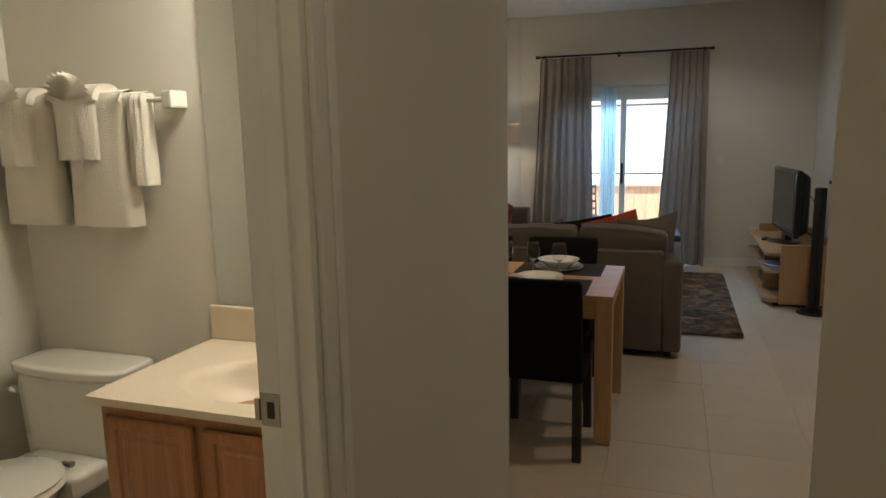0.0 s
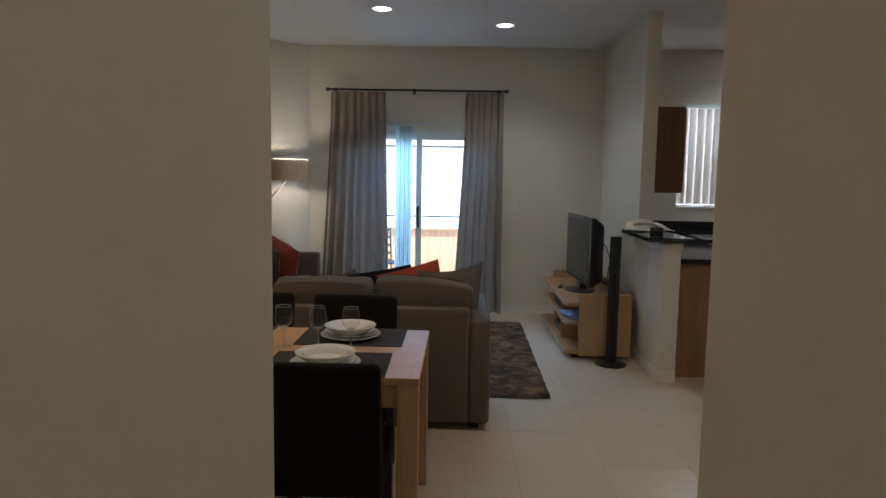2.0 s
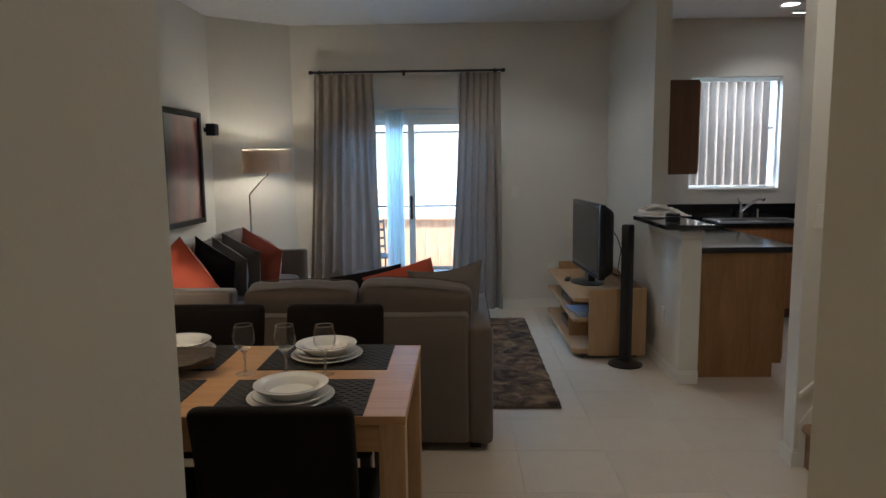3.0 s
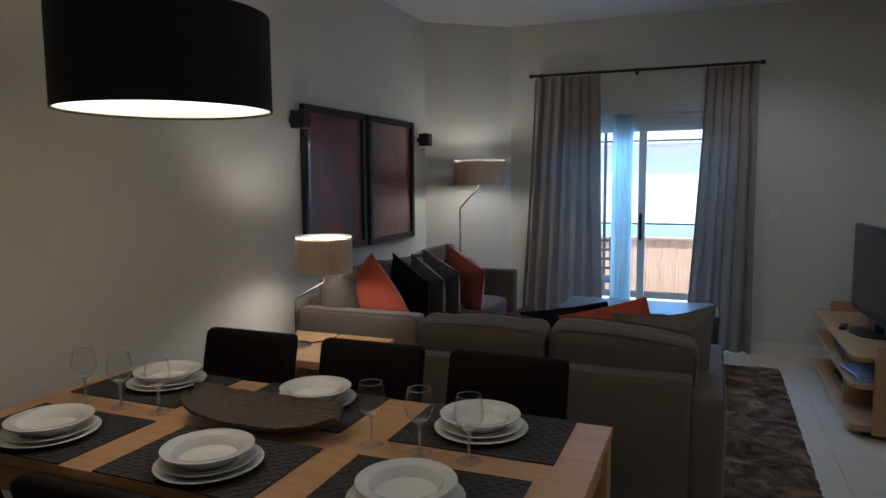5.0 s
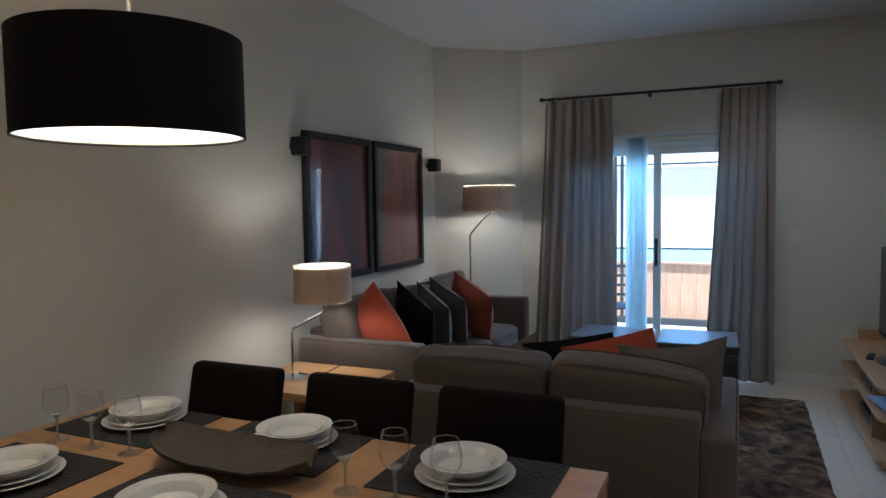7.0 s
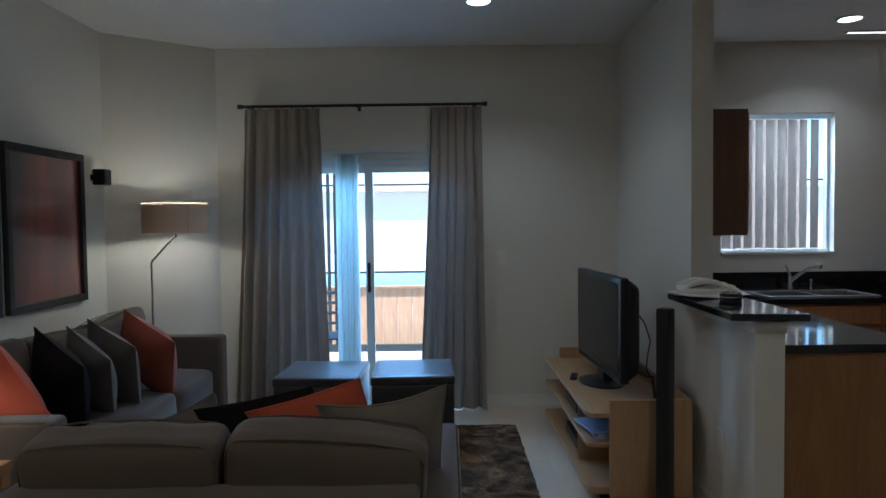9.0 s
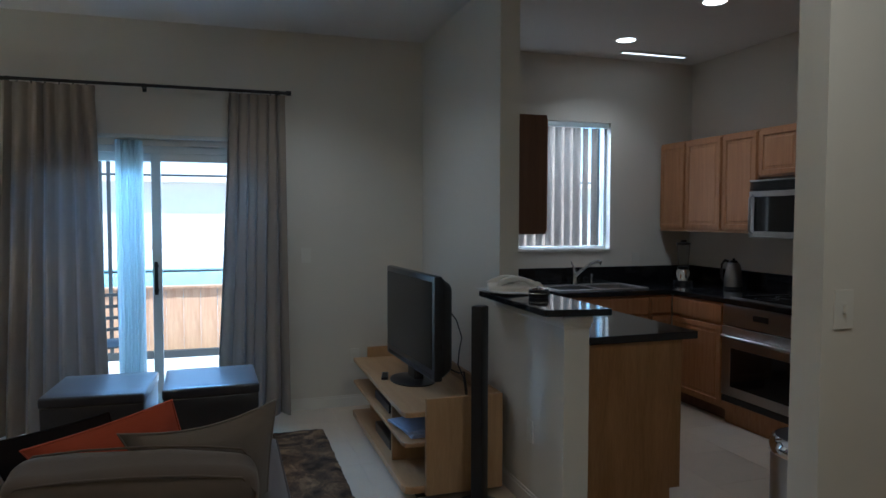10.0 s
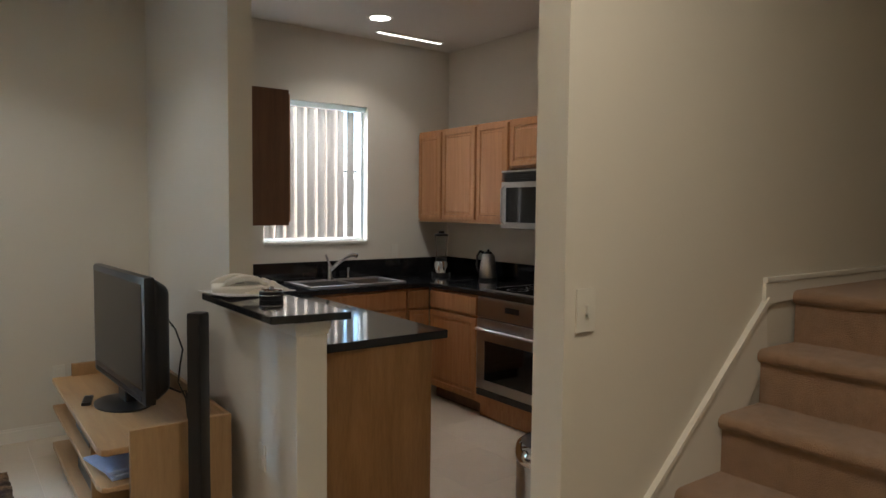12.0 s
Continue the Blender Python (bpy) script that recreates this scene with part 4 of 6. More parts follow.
def sofa(name, label, width, depth, seats, place, turn, back=0.74, arm_top=0.67, settle=((0, 0), (0, 0), (0, 0)), spread=0.09):
    """Its back along y = 0, facing +y, centred on x = 0."""
    s = thing(name, label, "sofa", place, turn)
    w = width / 2
    arm = 0.13
    frame = round_box(width - 2 * arm + 0.01, 0.15, back - 0.045, 0.022, wrinkle=0.003)
    part("back_frame", frame, SOFA, s, smooth=True, at=pose(0, 0.078, 0.045 + (back - 0.045) / 2))
    part("base", boxes(((-w + arm, 0.16, 0.045), (w - arm, depth - 0.03, 0.30)), bevel=0.02), SOFA, s)
    for sx in (-1, 1):
        a = round_box(arm, depth, arm_top - 0.045, 0.028, wrinkle=0.003, seed=sx)
        part("arm", a, SOFA, s, smooth=True, at=pose(sx * (w - arm / 2), depth / 2 + 0.004, 0.045 + (arm_top - 0.045) / 2))
        for dx in (-1, 1):
            x = sx * (w - arm / 2) + dx * (arm / 2 - 0.008)
            part("piping", tube([(x, 0.03, arm_top - 0.008), (x, depth - 0.03, arm_top - 0.008)], 0.004, 6), PIPING, s)
    part("piping", tube([(-w + arm + 0.02, 0.011, back - 0.008), (w - arm - 0.02, 0.011, back - 0.008)], 0.004, 6), PIPING, s)
    for sx in (-1, 1):
        for y in (0.10, depth - 0.10):
            part("foot", boxes(((sx * (w - 0.09) - 0.03, y - 0.03, 0), (sx * (w - 0.09) + 0.03, y + 0.03, 0.06)), bevel=0.004), DARKWOOD, s)
    cw = (width - 2 * arm) / seats
    bw = cw + spread / seats
    for i in range(seats):
        x = -w + arm + cw * (i + 0.5)
        bx = (i + 0.5 - seats / 2) * bw + 0.008
        part("seat_cushion", soft_block(cw - 0.008, depth - 0.22, 0.20, 7, 9, crown=0.03, seed=i), SOFA, s, smooth=True, at=pose(x, (depth - 0.22) / 2 + 0.19, 0.400))
        c = round_box(bw + 0.002, 0.19, 0.46, 0.055, crown=0.05, wrinkle=0.012, seed=i * 3 + 1)
        cushion = part("back_cushion", c, SOFA, s, smooth=True, at=pose(bx, 0.225, 0.668 - settle[i][0], 10, settle[i][1], 0))
        q, e = bw / 2 - 0.010, 0.222
        for y in (-0.076, 0.076):
            part("piping", tube([(-q, y, -e + 0.05), (-q, y, e - 0.045), (-q + 0.035, y, e - 0.004), (-q * 0.5, y, e + 0.008), (0, y, e + 0.012), (q * 0.5, y, e + 0.008), (q - 0.035, y, e - 0.004), (q, y, e - 0.045), (q, y, -e + 0.05)], 0.0035, 6), SOFA, cushion, smooth=True)
    return s


sofa("loveseat", "taupe linen two-seat sofa with its back to the dining table", 1.44, 0.92, 2, (-0.11, 7.375, 0), 0, back=0.725, settle=((0.030, -0.5), (0.026, 3.6)), spread=0.02)
sofa("sofa", "taupe linen three-seat sofa along the picture wall", 2.15, 0.81, 3, (-1.82, 9.275, 0), -90, 0.75, 0.712, ((-0.01, 3), (0.0, -3), (-0.015, 2)))


def between(right, left, size, lean):
    """The turn of a square pillow whose two top corners lie near right and left."""
    x = (Vector(right) - Vector(left)).normalized()
    z = Vector((0, -math.sin(radians(lean)), math.cos(radians(lean))))
    z = (z - x * z.dot(x)).normalized()
    mid = Vector(right) - x * size / 2 - z * size / 2
    m = Matrix((x, z.cross(x), z)).transposed().to_4x4()
    m.translation = mid
    return m


def throw(w, h, t, material, label, m, seed, chop=0.0, taper=0.0):
    p = thing("throw_pillow", label, "pillow", group="throw pillows")
    p.matrix_basis = m
    part("cover", pillow(w, h, t, seed, chop=chop, taper=taper), material, p, smooth=True)
    a, b2 = w / 2, h / 2
    pts = []
    for (u0, v0), (u1, v1) in (((-1, -1), (1, -1)), ((1, -1), (1, 1)), ((1, 1), (-1, 1)), ((-1, 1), (-1, -1))):
        for q in range(8):
            u, v = u0 + (u1 - u0) * q / 8, v0 + (v1 - v0) * q / 8
            pts.append((u * a * (1 - 0.045 * (1 - v * v)) * (1 - taper * (0.5 - v / 2)), 0, v * b2 * (1 - 0.045 * (1 - u * u)) - chop * (1 - u * u) ** 1.2 * max(0, v) ** 2))
    pts.append(pts[0])
    part("piping", tube(pts, 0.0035, 6), material, p, smooth=True)
    return p


RED, BLK, GRY = "burnt orange-red throw pillow leaning on the sofa back", "black throw pillow leaning on the sofa back", "grey throw pillow leaning on the sofa back"
throw(0.45, 0.45, 0.24, PILLOW_RED, RED, pose(-1.47, 8.54, 0.725, 14, -33, -24), 1)
throw(0.44, 0.44, 0.20, PILLOW_BLACK, BLK, pose(-1.37, 8.90, 0.705, 14, 22, -30), 2)
throw(0.40, 0.40, 0.18, PILLOW_GREY, GRY, pose(-1.33, 9.11, 0.705, 16, 22, -30), 3)
throw(0.42, 0.42, 0.18, PILLOW_GREY, GRY, pose(-1.30, 9.30, 0.712, 16, 18, -28), 4)
throw(0.44, 0.44, 0.23, PILLOW_RUST, RED, pose(-1.225, 9.57, 0.712, 18, 24, -24), 5)
TAUPE = "taupe throw pillow leaning on the loveseat back"
throw(0.41, 0.41, 0.16, PILLOW_RED, RED, between((0.280, 7.755, 0.975), (-0.09, 7.79, 0.862), 0.41, 24), 6, 0.0, 0.2)
throw(0.42, 0.42, 0.15, PILLOW_TAUPE, TAUPE, between((0.556, 7.665, 0.966), (0.17, 7.675, 0.908), 0.40, 20), 7, 0.03, 0.42)
throw(0.42, 0.42, 0.14, PILLOW_BLACK, BLK, between((0.10, 7.86, 0.925), (-0.26, 7.87, 0.855), 0.42, 26), 8)
throw(0.44, 0.44, 0.15, PILLOW_TAUPE, TAUPE, between((-0.27, 7.95, 0.885), (-0.66, 7.86, 0.80), 0.44, 26), 9, 0.05)


def ottoman():
    o = thing("ottoman", "black leather storage cube ottoman before the patio door", "ottoman", group="ottomans")
    part("body", round_box(0.55, 0.56, 0.35, 0.012), OTTO, o, smooth=True, at=pose(0, 0, 0.215))
    part("lid", round_box(0.562, 0.575, 0.065, 0.015), OTTO, o, smooth=True, at=pose(0, 0, 0.418))
    for x in (-0.22, 0.22):
        for y in (-0.22, 0.22):
            part("foot", lathe([(0, 0), (0.02, 0), (0.024, 0.05), (0, 0.05)], 14, at=(x, y, 0)), DARKWOOD, o)
    return o


ot = ottoman()
ot.matrix_basis = pose(-0.305, 10.26, 0.016, 0, 0, -3)
copy_thing(ot, pose(0.325, 10.28, 0.016, 0, 0, 2))

# rug
bm = bmesh.new()
rx0, rx1, ry0, ry1 = -0.80, 1.06, 8.0, 10.42
nx, ny = 74, 96
grid = [[bm.verts.new((rx0 + (rx1 - rx0) * i / nx + (random.uniform(-0.005, 0.005) if i in (0, nx) else 0), ry0 + (ry1 - ry0) * j / ny,
                       0.006 if i in (0, nx) or j in (0, ny) else 0.017 + 0.006 * noise.noise(Vector((i * 0.9, j * 0.9, 0))) + 0.003 * random.random())) for j in range(ny + 1)] for i in range(nx + 1)]
for i in range(nx):
    for j in range(ny):
        bm.faces.new((grid[i][j], grid[i + 1][j], grid[i + 1][j + 1], grid[i][j + 1]))
rug_mat = bpy.data.materials.new("shag_rug")
rug_mat.use_nodes = True
nt = rug_mat.node_tree
b = nt.nodes["Principled BSDF"]
b.inputs["Roughness"].default_value, b.inputs["Specular IOR Level"].default_value = 0.95, 0.1
co, n1, n2, ramp, hgt = (nt.nodes.new(k) for k in ("ShaderNodeTexCoord", "ShaderNodeTexNoise", "ShaderNodeTexNoise", "ShaderNodeValToRGB", "ShaderNodeBump"))
n1.inputs["Scale"].default_value, n1.inputs["Detail"].default_value, n1.inputs["Distortion"].default_value = 6.0, 12, 1.2
n2.inputs["Scale"].default_value, n2.inputs["Detail"].default_value = 140, 3
nt.links.new(co.outputs["Object"], n1.inputs["Vector"])
nt.links.new(co.outputs["Object"], n2.inputs["Vector"])
ramp.color_ramp.elements[0].position, ramp.color_ramp.elements[0].color = 0.38, (0.030, 0.019, 0.012, 1)
ramp.color_ramp.elements[1].position, ramp.color_ramp.elements[1].color = 0.66, (0.33, 0.20, 0.10, 1)
e = ramp.color_ramp.elements.new(0.52)
e.color = (0.115, 0.070, 0.038, 1)
tuft = nt.nodes.new("ShaderNodeMath")
tuft.operation = "MULTIPLY_ADD"
tuft.inputs[1].default_value = 0.30
nt.links.new(n2.outputs["Fac"], tuft.inputs[0])
low = nt.nodes.new("ShaderNodeMath")
low.operation = "MULTIPLY"
low.inputs[1].default_value = 0.70
nt.links.new(n1.outputs["Fac"], low.inputs[0])
nt.links.new(low.outputs[0], tuft.inputs[2])
nt.links.new(tuft.outputs[0], ramp.inputs["Fac"])
nt.links.new(ramp.outputs["Color"], b.inputs["Base Color"])
hgt.inputs["Strength"].default_value, hgt.inputs["Distance"].default_value = 1.0, 0.012
nt.links.new(n2.outputs["Fac"], hgt.inputs["Height"])
nt.links.new(hgt.outputs["Normal"], b.inputs["Normal"])
single("rug", bm, rug_mat, "shaggy mottled brown and grey area rug", "rug", smooth=True)


# curtains
def curtain(label, tops, bottoms, folds, seed):
    """A pleated cloth between the top x range and the bottom x range."""
    c = thing("curtain", label, "curtain", (0, YF - 0.10, 0), group="patio curtains")
    bm = bmesh.new()
    n, m = folds * 14, 26
    rows = []
    for j in range(m + 1):
        v = j / m
        z = 2.385 - v * 2.375
        row = []
        for i in range(n + 1):
            u = i / n
            e = v ** 1.15
            x = (tops[0] * (1 - e) + bottoms[0] * e) * (1 - u) + (tops[1] * (1 - e) + bottoms[1] * e) * u
            ph = (u * folds + 0.45 * noise.noise(Vector((u * folds * 0.55, seed * 3, v * 0.5)))) * 2 * math.pi
            pinch = math.exp(-((z - 2.26) / 0.05) ** 2)
            amp = (0.020 + 0.022 * v) * (1 - 0.4 * pinch) * (0.85 + 1.0 * noise.noise(Vector((u * folds * 0.8, seed, v * 0.8))))
            y = amp * (math.sin(ph) + 0.3 * math.sin(2 * ph + seed + 1.5 * v)) + 0.008 * noise.noise(Vector((u * 8, v * 3, seed)))
            row.append(bm.verts.new((x + 0.010 * math.cos(ph) * (1 - pinch), y, z)))
        rows.append(row)
    for a, b3 in zip(rows, rows[1:]):
        for i in range(n):
            bm.faces.new((a[i], b3[i], b3[i + 1], a[i + 1]))
    part("cloth", bm, CURTAIN_CLOTH, c, smooth=True)
    for i in range(folds):
        x = tops[0] + (tops[1] - tops[0]) * (i + 0.5) / folds
        part("ring", lathe([(0.017, -0.002), (0.020, 0), (0.017, 0.002), (0.014, 0), (0.017, -0.002)], 16), BLACK_MATTE, c, at=pose(x, 0.0, 2.395, 0, 90, 0))
    return c


CURTAIN_CLOTH = CURTAIN.copy()
nt = CURTAIN_CLOTH.node_tree
trans, addm = nt.nodes.new("ShaderNodeBsdfTranslucent"), nt.nodes.new("ShaderNodeMixShader")
trans.inputs["Color"].default_value = (0.36, 0.36, 0.36, 1)
addm.inputs["Fac"].default_value = 0.03
nt.links.new(nt.nodes["Principled BSDF"].outputs[0], addm.inputs[1])
nt.links.new(trans.outputs[0], addm.inputs[2])
nt.links.new(addm.outputs[0], nt.nodes["Material Output"].inputs["Surface"])
curtain("long taupe pleated curtain gathered beside the patio door", (-1.0, -0.42), (-1.13, -0.36), 7, 1.0)
curtain("long taupe pleated curtain gathered beside the patio door", (0.45, 0.85), (0.33, 0.87), 6, 5.0)
rod = thing("curtain_rod", "thin black curtain rod over the patio door", "curtain rod", (0, YF - 0.10, 2.405))
part("pole", tube([(-1.03, 0, 0), (0.88, 0, 0)], 0.011, 14), BLACK_MATTE, rod, smooth=True)
for x in (-1.03, 0.88):
    part("finial", tube([(x - 0.018, 0, 0), (x + 0.018, 0, 0)], 0.017, 14), BLACK_MATTE, rod, smooth=True)
for x in (-0.96, -0.11, 0.80):
    part("bracket", boxes(((x - 0.008, 0, -0.008), (x + 0.008, 0.10, 0.008)), ((x - 0.014, 0.092, -0.03), (x + 0.014, 0.099, 0.03)), ((x - 0.011, -0.014, -0.017), (x + 0.011, 0.014, -0.010)), bevel=0.002), BLACK_MATTE, rod)


# pictures
def picture(y0, y1, seed, label):
    p = thing("framed_picture", label, "picture", (XL, (y0 + y1) / 2, 1.48), 0, group="pictures over the sofa")
    w, h, f = (y1 - y0) / 2, 0.49, 0.045
    part("frame", boxes(((0, -w, -h), (0.035, w, -h + f)), ((0, -w, h - f), (0.035, w, h)), ((0, -w, -h + f), (0.035, -w + f, h - f)), ((0, w - f, -h + f), (0.035, w, h - f)), bevel=0.004), BLACK_MATTE, p, "dark wood frame")
    art = bpy.data.materials.new("abstract_print")
    art.use_nodes = True
    nt = art.node_tree
    b = nt.nodes["Principled BSDF"]
    b.inputs["Roughness"].default_value, b.inputs["Coat Weight"].default_value, b.inputs["Coat Roughness"].default_value = 0.35, 1.0, 0.02
    b.inputs["Coat IOR"].default_value = 1.75
    co, mp, n1, ramp = (nt.nodes.new(k) for k in ("ShaderNodeTexCoord", "ShaderNodeMapping", "ShaderNodeTexNoise", "ShaderNodeValToRGB"))
    mp.inputs["Location"].default_value, mp.inputs["Scale"].default_value = (seed, seed, 0), (1, 4.5, 0.8)
    n1.inputs["Scale"].default_value, n1.inputs["Detail"].default_value, n1.inputs["Distortion"].default_value = 1.1, 5, 0.4
    nt.links.new(co.outputs["Object"], mp.inputs["Vector"])
    nt.links.new(mp.outputs["Vector"], n1.inputs["Vector"])
    nt.links.new(n1.outputs["Fac"], ramp.inputs["Fac"])
    ramp.color_ramp.elements[0].position, ramp.color_ramp.elements[0].color = 0.3, (0.05, 0.030, 0.028, 1)
    ramp.color_ramp.elements[1].position, ramp.color_ramp.elements[1].color = 0.72, (0.24, 0.045, 0.028, 1)
    e = ramp.color_ramp.elements.new(0.5)
    e.color = (0.14, 0.026, 0.020, 1)
    nt.links.new(ramp.outputs["Color"], b.inputs["Base Color"])
    part("print", boxes(((0.008, -w + f, -h + f), (0.014, w - f, h - f))), art, p, "dark red and black abstract print under glass")


picture(8.43, 9.25, 0.0, "large dark red abstract print in a black frame")
picture(9.31, 10.13, 5.0, "large dark red abstract print in a black frame")
for y, z in ((8.33, 1.86), (10.28, 1.83)):
    sp = thing("wall_speaker", "small black satellite speaker on the picture wall", "speaker", (XL, y, z), group="wall speakers")
    part("body", boxes(((0.03, -0.045, -0.055), (0.12, 0.045, 0.055)), bevel=0.008), BLACK, sp)
    part("grille", boxes(((0.12, -0.036, -0.046), (0.124, 0.036, 0.046)), bevel=0.002), BLACK_MATTE, sp)
    part("bracket", boxes(((0, -0.012, -0.02), (0.03, 0.012, 0.02)), bevel=0.002), BLACK, sp)


# television stand
st = thing("tv_stand", "light oak television stand with open shelves of equipment", "tv stand", (0, 0, 0))


def slab(points, z0, z1):
    bm = bmesh.new()
    lo, hi = [bm.verts.new((x, y, z0)) for x, y in points], [bm.verts.new((x, y, z1)) for x, y in points]
    bm.faces.new(lo[::-1]), bm.faces.new(hi)
    for i in range(len(points)):
        j = (i + 1) % len(points)
        bm.faces.new((lo[i], lo[j], hi[j], hi[i]))
    bmesh.ops.recalc_face_normals(bm, faces=bm.faces)
    bmesh.ops.bevel(bm, geom=bm.edges[:], offset=0.003, segments=1, affect="EDGES")
    return bm


part("top_board", slab([(1.42, 9.085), (1.335, 9.085), (1.312, 9.10), (1.30, 9.14), (1.30, 10.56), (1.84, 10.56), (1.84, 9.085)], 0.442, 0.470), BEECH, st)
part("side_panel", boxes(((1.415, 9.052, 0.03), (1.845, 9.083, 0.545)), bevel=0.003), BEECH_Z, st)
part("side_panel", boxes(((1.40, 10.53, 0.4705), (1.845, 10.56, 0.545)), ((1.42, 10.53, 0.03), (1.845, 10.56, 0.4415)), bevel=0.003), BEECH_Z, st)
part("bottom_board", slab([(1.42, 9.085), (1.335, 9.085), (1.312, 9.10), (1.30, 9.14), (1.30, 10.60), (1.84, 10.60), (1.84, 9.085)], 0.035, 0.075), BEECH, st)
part("middle_shelf", slab([(1.42, 9.085), (1.335, 9.085), (1.312, 9.10), (1.30, 9.14), (1.30, 10.56), (1.83, 10.56), (1.83, 9.085)], 0.285, 0.308), BEECH, st)
part("divider", boxes(((1.335, 9.50, 0.309), (1.82, 9.525, 0.441)), ((1.335, 9.50, 0.0755), (1.82, 9.525, 0.284)), bevel=0.002), BEECH_Z, st)
part("back_panel", boxes(((1.831, 9.085, 0.0755), (1.845, 10.53, 0.441)), ((1.825, 9.085, 0.4705), (1.845, 10.53, 0.545)), bevel=0.003), BEECH, st)
part("plinth", boxes(((1.38, 9.12, 0.0), (1.80, 10.50, 0.0345))), BLACK_MATTE, st)
for k, (dx, dy, hh) in enumerate(((0, 0, 0.0), (0.012, -0.006, 0.0122), (-0.012, 0.012, 0.0244))):
    single("magazine", boxes(((0, 0, 0), (0.2, 0.27, 0.012)), bevel=0.002), PAPER_BLUE, "blue glossy magazine stacked on the stand's shelf", "magazine", (1.36 + dx, 9.15 + dy, 0.3085 + hh), 4 + 4 * k, group="stacked magazines")
single("media_player", boxes(((0, 0, 0), (0.30, 0.42, 0.06)), bevel=0.004), BLACK, "black flat media player on the bottom shelf", "electronics", (1.36, 9.66, 0.0755), 0)
single("media_player", boxes(((0, 0, 0), (0.30, 0.40, 0.05)), bevel=0.004), BLACK, "slim black disc player on the middle shelf", "electronics", (1.35, 9.64, 0.3085), 0)
rc = thing("remote_control", "black remote control lying on the stand", "remote control", (1.385, 9.90, 0.4705), -14)
part("body", boxes(((-0.022, -0.08, 0), (0.022, 0.08, 0.018)), bevel=0.006), BLACK, rc, smooth=True)
part("button_pad", boxes(((-0.016, -0.06, 0.018), (0.016, 0.05, 0.0195)), bevel=0.0005), BLACK_MATTE, rc)

# television: faces its own -y
tv = thing("television", "black flat-screen television on a round swivel base, off", "television", (1.535, 9.775, 0.4705), 0)
tv.matrix_basis = pose(1.535, 9.775, 0.4705, 0, 0, -86.6)
W2 = 0.47
part("bezel", boxes(((-W2, -0.03, 0.092), (W2, 0.022, 0.692)), bevel=0.014), BLACK, tv, smooth=True)
part("screen", boxes(((-W2 + 0.035, -0.0325, 0.160), (W2 - 0.035, -0.0305, 0.657))), SCREEN, tv, "dark glossy screen")
part("speaker_strip", boxes(((-W2 + 0.05, -0.0322, 0.106), (W2 - 0.05, -0.0305, 0.128))), BLACK_MATTE, tv)
bm = bmesh.new()
box(bm, (-W2 + 0.004, 0.018, 0.096), (W2 - 0.004, 0.105, 0.688))
for v in bm.verts:
    if v.co.y > 0.06:
        v.co.x *= 0.90
        v.co.z = 0.14 if v.co.z < 0.4 else 0.63
bmesh.ops.bevel(bm, geom=bm.edges[:], offset=0.03, segments=4, affect="EDGES", profile=0.5)
part("back_shell", bm, BLACK, tv, smooth=True)
part("neck", boxes(((-0.07, -0.01, 0.008), (0.07, 0.05, 0.15)), bevel=0.01), BLACK, tv)
bm = lathe([(0, 0), (0.19, 0), (0.19, 0.008), (0.14, 0.018), (0, 0.024)], 44)
for v in bm.verts:
    v.co.y *= 0.72
part("base", bm, BLACK, tv, smooth=True)
single("television_cable", tube([(1.64, 9.42, 0.98), (1.69, 9.38, 0.90), (1.72, 9.37, 0.80), (1.715, 9.40, 0.72), (1.70, 9.38, 0.64), (1.73, 9.36, 0.56), (1.72, 9.30, 0.485), (1.76, 9.24, 0.476), (1.80, 9.32, 0.476)], 0.004, 6), BLACK_MATTE, "thin black cable hanging behind the television", "cable", smooth=True)
single("television_cable", tube([(1.66, 9.55, 0.60), (1.72, 9.42, 0.58), (1.73, 9.36, 0.60), (1.74, 9.34, 0.50), (1.70, 9.22, 0.476), (1.78, 9.14, 0.476)], 0.005, 6), BLACK_MATTE, "thin black cable hanging behind the television", "cable", smooth=True)

# tower speaker
tw = thing("tower_speaker", "slim black tower loudspeaker on a round base", "speaker", (1.66, 8.92, 0), -50)
part("base", lathe([(0, 0), (0.125, 0), (0.125, 0.010), (0.10, 0.020), (0.03, 0.030), (0, 0.030)], 44), BLACK, tw, smooth=True)
part("column", boxes(((-0.034, -0.035, 0.028), (0.034, 0.035, 1.045)), bevel=0.012), BLACK, tw, smooth=True)
part("grille", boxes(((-0.026, -0.0385, 0.12), (0.026, -0.0355, 1.02)), bevel=0.001), BLACK_MATTE, tw)


# ---- kitchen ----
XW = XR
BX, UX = 3.88, 4.17


def framed_panel(w, h, t, border, sunk):
    """A door in one piece: a slab whose face (at -y) is sunk inside a border with sloped edges."""
    bm = boxes(((0, -t, 0), (w, 0, h)))
    for inset, depth in ((border, 0.0), (0.007, sunk), (0.022, 0.0), (0.012, -sunk * 0.55)):
        face = min((f for f in bm.faces if f.normal.y < -0.9), key=lambda f: (f.calc_center_median() - Vector((w / 2, -t, h / 2))).length + f.calc_area() * 0.001)
        bmesh.ops.inset_region(bm, faces=[face], thickness=inset, depth=0)
        for v in face.verts:
            v.co.y += depth
    outer = [e for e in bm.edges if all(abs(v.co.y + t) < 1e-5 and (min(v.co.x, w - v.co.x) < 1e-5 or min(v.co.z, h - v.co.z) < 1e-5) for v in e.verts)]
    bmesh.ops.bevel(bm, geom=outer, offset=0.004, segments=2, affect="EDGES")
    return bm


